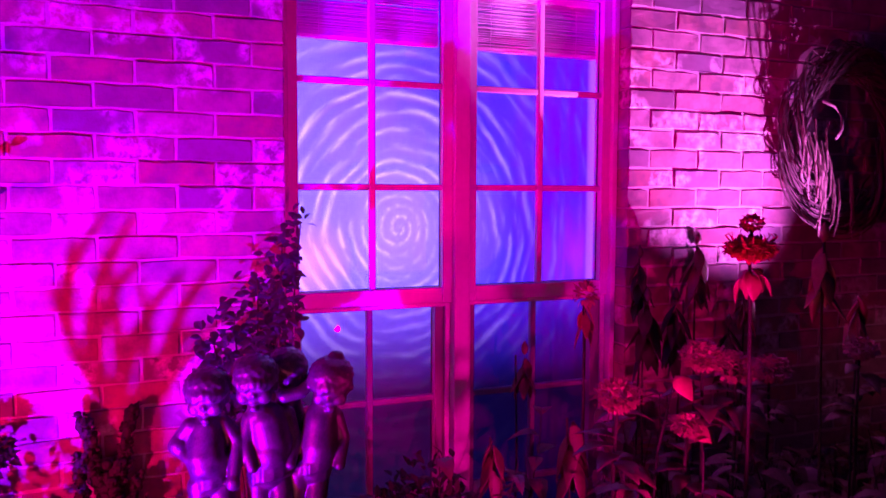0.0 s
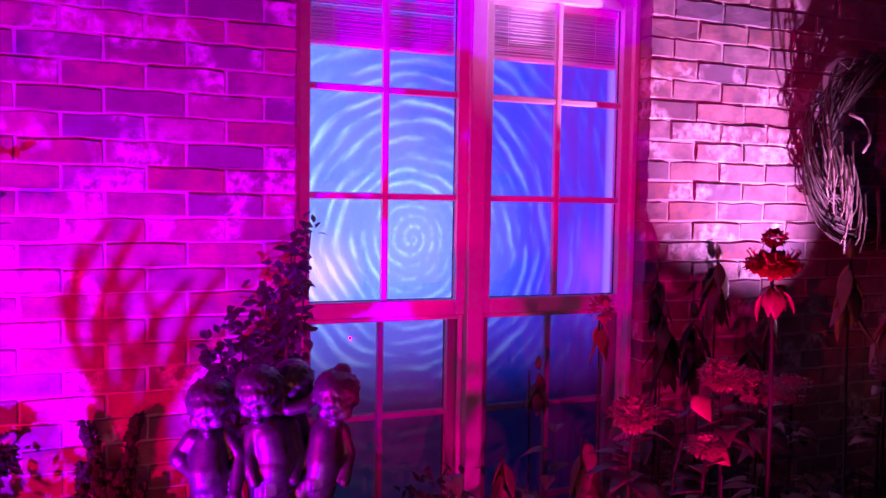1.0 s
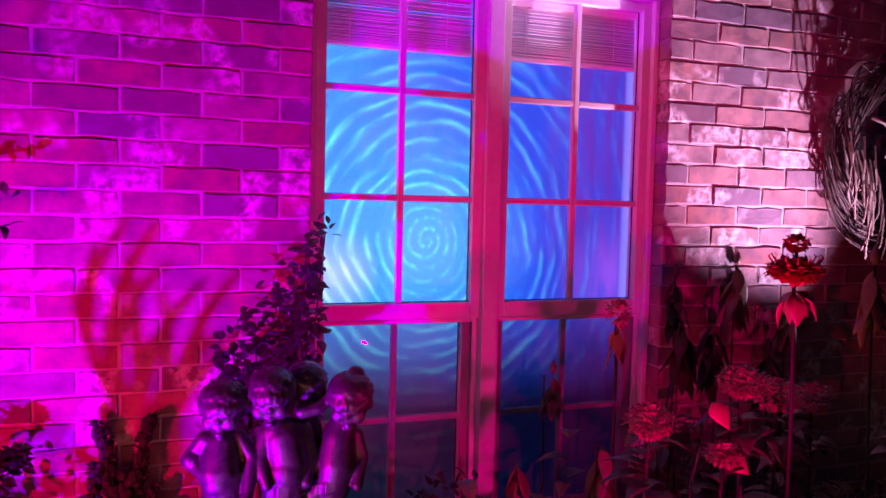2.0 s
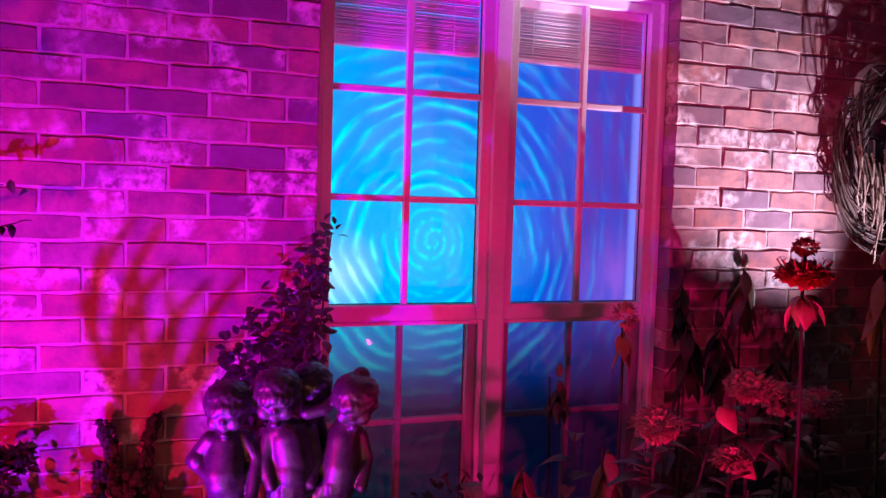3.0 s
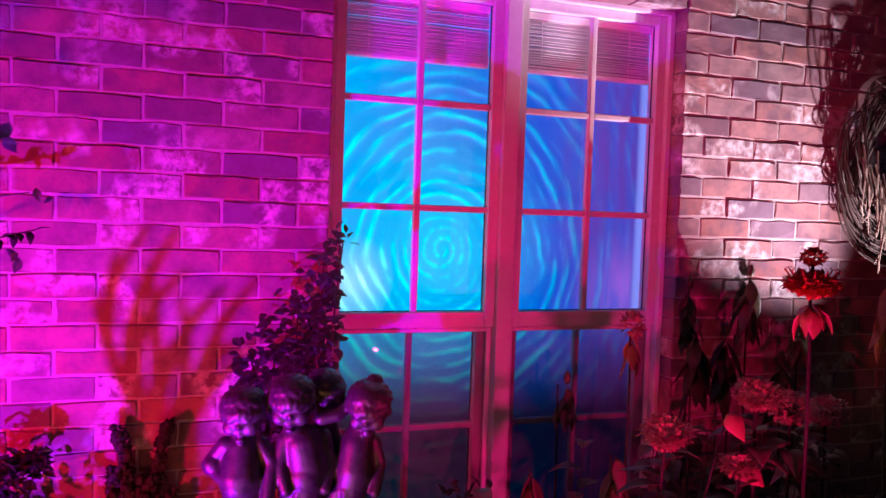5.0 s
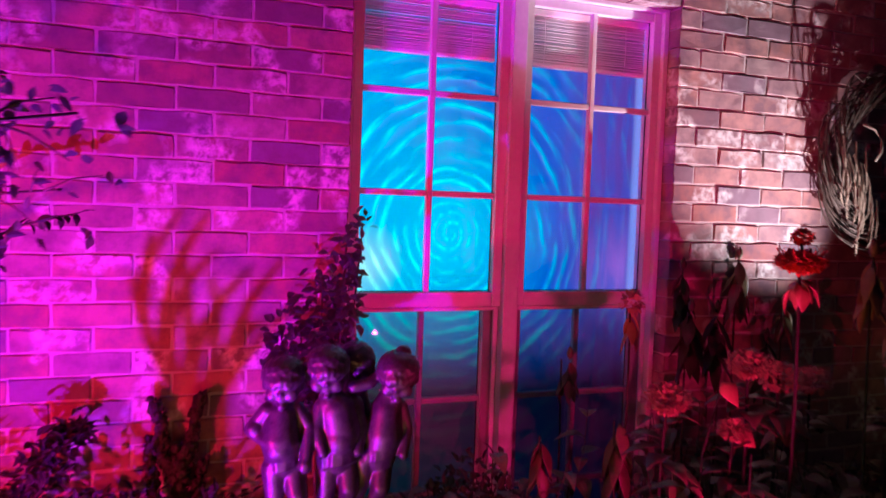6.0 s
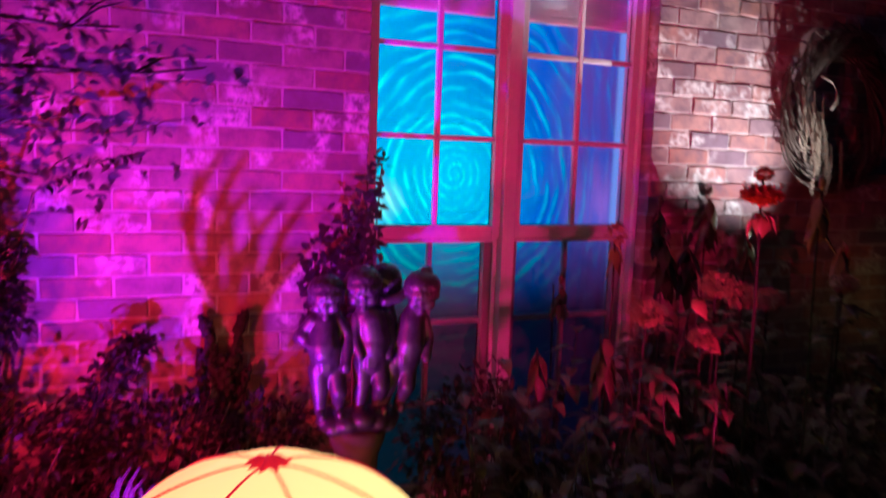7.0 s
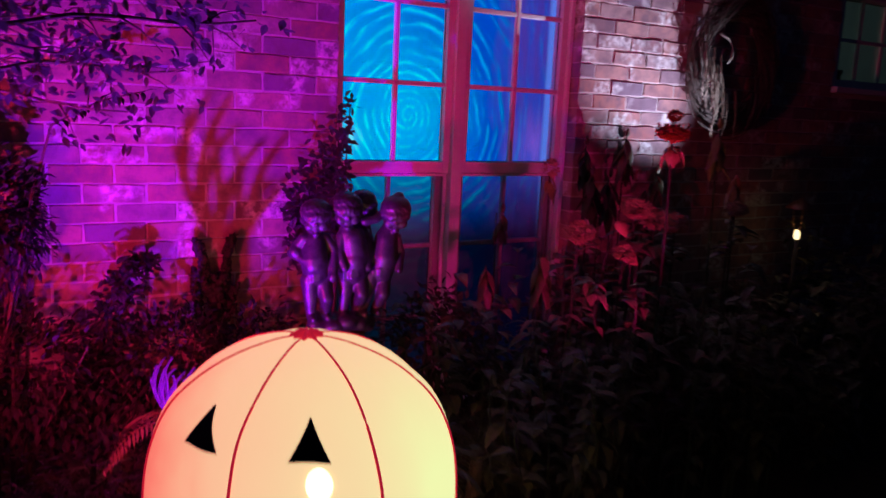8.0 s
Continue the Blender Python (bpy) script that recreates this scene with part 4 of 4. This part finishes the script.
def build_branch():
    """A leafy limb that reaches in from the side, from a slim tree."""
    thing = tagged(empty("small_tree", (-1.65, -1.2, 0)), "slim dark tree whose leafy branch crosses the brick wall", "tree")
    part("trunk", Shape().tube([(-1.65, -1.2, -0.05), (-1.63, -1.2, 0.6), (-1.60, -1.2, 1.2), (-1.57, -1.2, 1.9), (-1.55, -1.2, 2.5)], 0.045, 0.02, 10).done(), BARK, thing, smooth=True)
    crown = Shape()
    runs = [((-1.60, -1.20, 1.25), (-0.95, -1.18, 1.50), (-0.52, -1.15, 1.57), (-0.165, -1.148, 1.60)),
            ((-1.60, -1.20, 1.15), (-0.95, -1.05, 1.42), (-0.56, -0.80, 1.49), (-0.22, -0.72, 1.50)),
            ((-1.60, -1.20, 1.10), (-1.05, -1.00, 1.38), (-0.70, -0.75, 1.43), (-0.36, -0.70, 1.39)),
            ((-1.59, -1.20, 1.45), (-1.00, -1.22, 1.64), (-0.62, -1.20, 1.66), (-0.30, -1.18, 1.65)),
            ((-1.60, -1.20, 1.30), (-1.05, -0.95, 1.55), (-0.72, -0.70, 1.63), (-0.38, -0.60, 1.62)),
            ((-1.59, -1.20, 1.50), (-1.05, -1.05, 1.72), (-0.75, -0.80, 1.78), (-0.40, -0.70, 1.76)),
            ((-1.59, -1.20, 1.35), (-1.00, -1.12, 1.56), (-0.75, -1.05, 1.54), (-0.48, -1.00, 1.51)),
            ((-1.59, -1.20, 1.40), (-1.05, -0.90, 1.60), (-0.80, -0.60, 1.70), (-0.50, -0.50, 1.70)),
            ((-1.59, -1.20, 1.20), (-1.05, -0.90, 1.48), (-0.80, -0.60, 1.52), (-0.52, -0.50, 1.50))]
    for run in runs:
        pts = [Vector(p) for p in run]
        fine = [pts[i].lerp(pts[i + 1], k / 4) + Vector((0, 0, 0.008 * math.sin(5 * k + i))) for i in range(3) for k in range(4)] + [pts[-1]]
        limbs = Shape().tube(fine, 0.009, 0.002, 6)
        for k in range(46):
            s = rnd(0.3, 1.0) ** 0.8
            i = min(int(s * 12), 11)
            p = fine[i].lerp(fine[i + 1], s * 12 - i)
            tip = p + Vector((rnd(-0.02, 0.10), rnd(-0.05, 0.05), rnd(-0.09, 0.05)))
            if k % 3 == 0:
                limbs.tube([p, p.lerp(tip, 0.5) + Vector((0, 0, 0.008)), tip], 0.0025, 0.001, 5)
            for j in range(2 + k % 3):
                q = tip + Vector((rnd(-1, 1), rnd(-1, 1), rnd(-1, 1))) * 0.022
                crown.leaf(q, (rnd(-0.6, 1), rnd(-0.6, 0.6), rnd(-1, 0.3)), (rnd(-.4, .4), -0.7, 0.6), rnd(0.018, 0.034), rnd(0.010, 0.020), rnd(0, 0.4), 0.25, 4)
        part("branch", limbs.done(), BARK, thing, smooth=True)
    part("crown", crown.done(), THINLEAF, thing)


build_branch()


def build_shrub(x, y, z, rx, rz, count, label):
    thing = tagged(empty("shrub", (x, y, 0)), label, "shrub")
    crown = Shape()
    for k in range(9):
        w = k * 0.7
        e = (x + rx * 0.7 * math.cos(w), y + rx * 0.6 * math.sin(w), z + rz * rnd(-0.4, 0.7))
        part("branch", Shape().tube([(x, y, 0), (x + 0.02 * math.cos(w), y, z * 0.5), e], 0.010, 0.003, 6).done(), BARK, thing, smooth=True)
    for k in range(count):
        w, u = rnd(0, 6.283), rnd(-1, 1)
        c = math.sqrt(1 - u * u)
        lump = 0.82 + 0.3 * noise.noise(Vector((c * math.cos(w) * 2 + x, c * math.sin(w) * 2, u * 2)))
        f = lump * rnd(0.55, 1.0)
        p = Vector((x + rx * c * math.cos(w) * f, y + rx * c * math.sin(w) * f, z + rz * u * f))
        if p.y > -0.02 or p.z < 0.01:
            continue
        crown.leaf(p, (c * math.cos(w) + rnd(-.8, .8), c * math.sin(w) + rnd(-.8, .8), u + rnd(-.8, .4)), (0, 0, 1), rnd(0.025, 0.045), rnd(0.014, 0.024), rnd(0, 0.5), 0.3, 4)
    part("crown", crown.done(), DARKLEAF, thing)


build_shrub(-0.70, -0.20, 1.06, 0.25, 0.25, 1900, "dark rounded shrub on bare stems near the wall")
build_shrub(-0.62, -0.22, 0.58, 0.34, 0.26, 1300, "low dark shrub at the foot of the wall")
build_shrub(-0.18, -0.20, 0.54, 0.28, 0.25, 1200, "low dark shrub at the foot of the wall")
build_shrub(-0.42, -0.58, 0.33, 0.36, 0.17, 1100, "low dense ground cover in the bed")
build_shrub(0.12, -0.22, 0.55, 0.20, 0.22, 700, "low dark shrub behind the statue")
build_shrub(0.80, -0.32, 0.52, 0.33, 0.30, 1500, "low dark shrub under the window")


def build_fern(x, y, z, fronds, length, mat, label, spread=6.283, start=0.0):
    thing = tagged(empty("fern", (x, y, 0)), label, "fern", "ferns")
    for k in range(fronds):
        w = start + spread * k / fronds + rnd(-.15, .15)
        lift = rnd(0.5, 1.1)
        rib, blades = [], Shape()
        p, way = Vector((x, y, z)), Vector((math.cos(w) * 0.6, math.sin(w) * 0.6, lift))
        for j in range(12):
            rib.append(p.copy())
            p = p + way.normalized() * (length / 11)
            way.z -= 0.16
        blades.tube(rib, 0.0028, 0.001, 5)
        for j in range(2, 12):
            d = (rib[j] - rib[j - 1]).normalized()
            side = d.cross(Vector((0, 0, 1))).normalized()
            size = 0.055 * math.sin(math.pi * (j / 12.5)) + 0.010
            for q in (rib[j], rib[j].lerp(rib[j - 1], 0.5)):
                for sgn in (-1, 1):
                    blades.leaf(q, side * sgn + d * 0.35, (0, 0, 1), size, 0.010, 0.25, 0.2, 3)
        part("frond", blades.done(), mat, thing)
    part("crown_base", spin([(0.02, 0.0), (0.03, z * 0.5), (0.015, z)], 10, (x, y, 0)), BARK, thing)


def build_sprig():
    thing = tagged(empty("sprig", (-0.62, -0.17, 0)), "thin twig with small leaves before the wall", "plant")
    pts = [(-0.66, -0.17, 0.0), (-0.62, -0.17, 0.9), (-0.50, -0.16, 1.33), (-0.36, -0.16, 1.41), (-0.225, -0.157, 1.446)]
    leafed(thing, pts, 0.006, 0.002, BARK)
    for k in range(26):
        p = Vector(pts[2]).lerp(Vector(pts[3]), k / 13) if k < 13 else Vector(pts[3]).lerp(Vector(pts[4]), (k - 13) / 12)
        single_leaf(thing, p, (rnd(-0.2, 1), rnd(-1, 0.2), rnd(-1, 0.6)), rnd(0.022, 0.036), 0.018, DARKLEAF, 0.3)


build_sprig()
build_fern(-0.20, -0.60, 0.46, 7, 0.30, PALELEAF, "pale fern with long arching fronds", 6.283, 0.6)
build_fern(-0.52, -0.72, 0.30, 10, 0.32, LEAF, "green fern with arching fronds in the bed")
build_fern(-0.62, -0.95, 0.36, 9, 0.30, PALELEAF, "pale fern with long arching fronds")
build_fern(-0.85, -0.85, 0.25, 10, 0.32, LEAF, "green fern with arching fronds in the bed")
build_fern(0.42, -0.86, 0.30, 10, 0.26, LEAF, "green fern with arching fronds in the bed")
build_fern(0.70, -0.78, 0.32, 10, 0.26, LEAF, "green fern with arching fronds in the bed")


def build_bed():
    """The tangle of stalks and leaves that fills the bed under the tall flowers."""
    stalks, leaves = Shape(), Shape()
    for k in range(330):
        x, y = rnd(0.72, 3.3), rnd(-1.05, -0.10)
        tall = rnd(0.45, 0.92) + 0.14 * noise.noise(Vector((x * 2, y * 2, 3)))
        if x < 1.15:
            tall *= 0.85 + 0.15 * max(0.0, (x - 0.72) / 0.43)
        if 1.75 < x < 2.83 and y > -0.75:
            tall = min(tall, 0.62)
        pts = stem_line(x, y, 0.0, tall, (rnd(-.16, .16), rnd(-.10, .03)), 0.05)
        stalks.tube(pts, rnd(0.002, 0.004), 0.0015, 5)
        for j in range(14):
            s = rnd(0.25, 1.0)
            i = min(int(s * 8), 7)
            p = Vector(pts[i]).lerp(Vector(pts[i + 1]), s * 8 - i)
            w = rnd(0, 6.283)
            leaves.leaf(p, (math.cos(w), math.sin(w) - 0.2, rnd(-0.3, 0.6)), (0, 0, 1), rnd(0.05, 0.12), rnd(0.028, 0.06), rnd(0.2, 0.9), 0.3, 5)
    thing = tagged(empty("bed_foliage", (1.8, -0.5, 0)), "dense dark stalks and leaves filling the flower bed", "foliage", kind="stuff")
    part("stalks", stalks.done(), DARKLEAF, thing)
    part("leaves", leaves.done(), LEAF, thing)


build_bed()


# ---- path light, pot on the far sill ----
def build_path_light():
    x, y = 2.92, -0.30
    thing = tagged(empty("path_light", (x, y, 0)), "glowing garden path light with a copper cap", "lamp")
    part("post", Shape().tube([(x, y, 0), (x, y, 0.86)], 0.010, 0.009, 10).done(), CLAY, thing, smooth=True)
    part("lens", spin([(0.008, 0.0), (0.014, 0.008), (0.016, 0.03), (0.010, 0.05)], 16, (x, y, 0.855)), LENS, thing, "bright warm lens", True)
    cap = part("cap", spin([(0.070, 0.0), (0.068, 0.006), (0.045, 0.028), (0.018, 0.045), (0.006, 0.055)], 24, (x, y, 1.015)), COPPER, thing, "copper cap", True)
    for k in range(3):
        w = 2.1 * k
        part("strut", Shape().tube([(x + 0.02 * math.cos(w), y + 0.02 * math.sin(w), 0.90), (x + 0.03 * math.cos(w), y + 0.03 * math.sin(w), 1.02)], 0.002, 0.002, 5).done(), COPPER, cap)


build_path_light()
tagged(part("flowerpot", spin([(0.035, 0.0), (0.050, 0.08), (0.056, 0.082), (0.056, 0.105), (0.048, 0.105), (0.044, 0.09)], 20, (3.70, 0.155, 1.662)), CLAY, smooth=True),
       "small dark flowerpot standing on a window sill", "flowerpot")


# ---- bricks ----
COURSE, LONG, JOINT, FIRST = 0.0677, 0.2032, 0.0068, 0.0437


def brick_shape(length, height, depth, jitter):
    """Vertices and faces of one brick with a worn, wavy front edge, centred on its front face."""
    l, h, c = length / 2, height / 2, 0.0032
    edge = [(-1, -1), (-0.45, -1), (0.2, -1), (1, -1), (1, 0), (1, 1), (0.4, 1), (-0.3, 1), (-1, 1), (-1, 0)]
    v = []
    for sx, sz in edge:
        v.append((sx * (l - c) + rnd(-jitter, jitter), rnd(-jitter, jitter) * 0.45, sz * (h - c) + rnd(-jitter, jitter)))
    for sx, sz in edge:
        v.append((sx * l + rnd(-jitter, jitter) * 0.7, c, sz * h + rnd(-jitter, jitter) * 0.7))
    for sx, sz in edge:
        v.append((sx * l, depth, sz * h))
    n = len(edge)
    f = [tuple(range(n))]
    for k in range(n):
        m = (k + 1) % n
        f += [(k, k + n, m + n, m), (k + n, k + 2 * n, m + 2 * n, m + n)]
    return v, f


def brick_layout():
    rows = int((TOP - FIRST) / COURSE)
    for r in range(-1, rows):
        z = FIRST + COURSE * (r + 0.5)
        spans = []
        in1 = OPEN_1[2] < z < OPEN_1[3]
        in2 = OPEN_2[2] < z < OPEN_2[3]
        half = LONG * 0.45 if r % 2 else LONG * 0.95
        end = OPEN_2[0] if in2 else X1
        x = OPEN_1[0] + (JOINT / 2 if in1 else 0)
        step = half
        low = 1.466 + (z - 1.466) * 0.982
        while x > X0 + 0.02:
            yield (max(X0, x - step), x, low, r)
            x -= step
            step = LONG
        if not in1:
            x = OPEN_1[0]
            while x < OPEN_1[1] - 0.12:
                yield (x, x + LONG * 0.957, z, r)
                x += LONG * 0.957
        x, step = OPEN_1[1] - (JOINT / 2 if in1 else 0), half
        while x < end - 0.03:
            yield (x, min(end + (JOINT / 2 if in2 else 0), x + step), z, r)
            x += step
            step = LONG
        if in2:
            x, step = OPEN_2[1] - JOINT / 2, half
            while x < X1 - 0.03:
                yield (x, min(X1, x + step), z, r)
                x += step
                step = LONG


def build_bricks():
    random.seed(4)
    shapes = {}
    far = Shape()
    count = 0
    for a, b, z, r in brick_layout():
        length = round(b - a - JOINT, 3)
        if length < 0.02:
            continue
        x = (a + b) / 2
        near = -0.62 < x < 2.62 and 0.80 < z < 2.30 and count < 300
        if near:
            key = (length, random.randrange(5))
            if key not in shapes:
                me = bpy.data.meshes.new("brick")
                v, f = brick_shape(length, COURSE - JOINT, 0.085, 0.0028)
                me.from_pydata(v, [], f)
                me.materials.append(BRICK)
                shapes[key] = me
            ob = new("brick", shapes[key])
            ob.parent = WALL
            ob.matrix_basis = pose(x, rnd(-0.003, 0.002), z + rnd(-0.001, 0.001), rnd(-0.8, 0.8), rnd(-0.35, 0.35), rnd(-0.5, 0.5))
            count += 1
        else:
            v, f = brick_shape(length, COURSE - JOINT, 0.085, 0.0028)
            start, y = len(far.v), rnd(-0.003, 0.002)
            far.v += [(p[0] + x, p[1] + y, p[2] + z) for p in v]
            far.f += [tuple(start + k for k in q) for q in f]
    rest = part("bricks", far.done(), BRICKS, WALL)
    rest["kind"] = "stuff"


build_bricks()
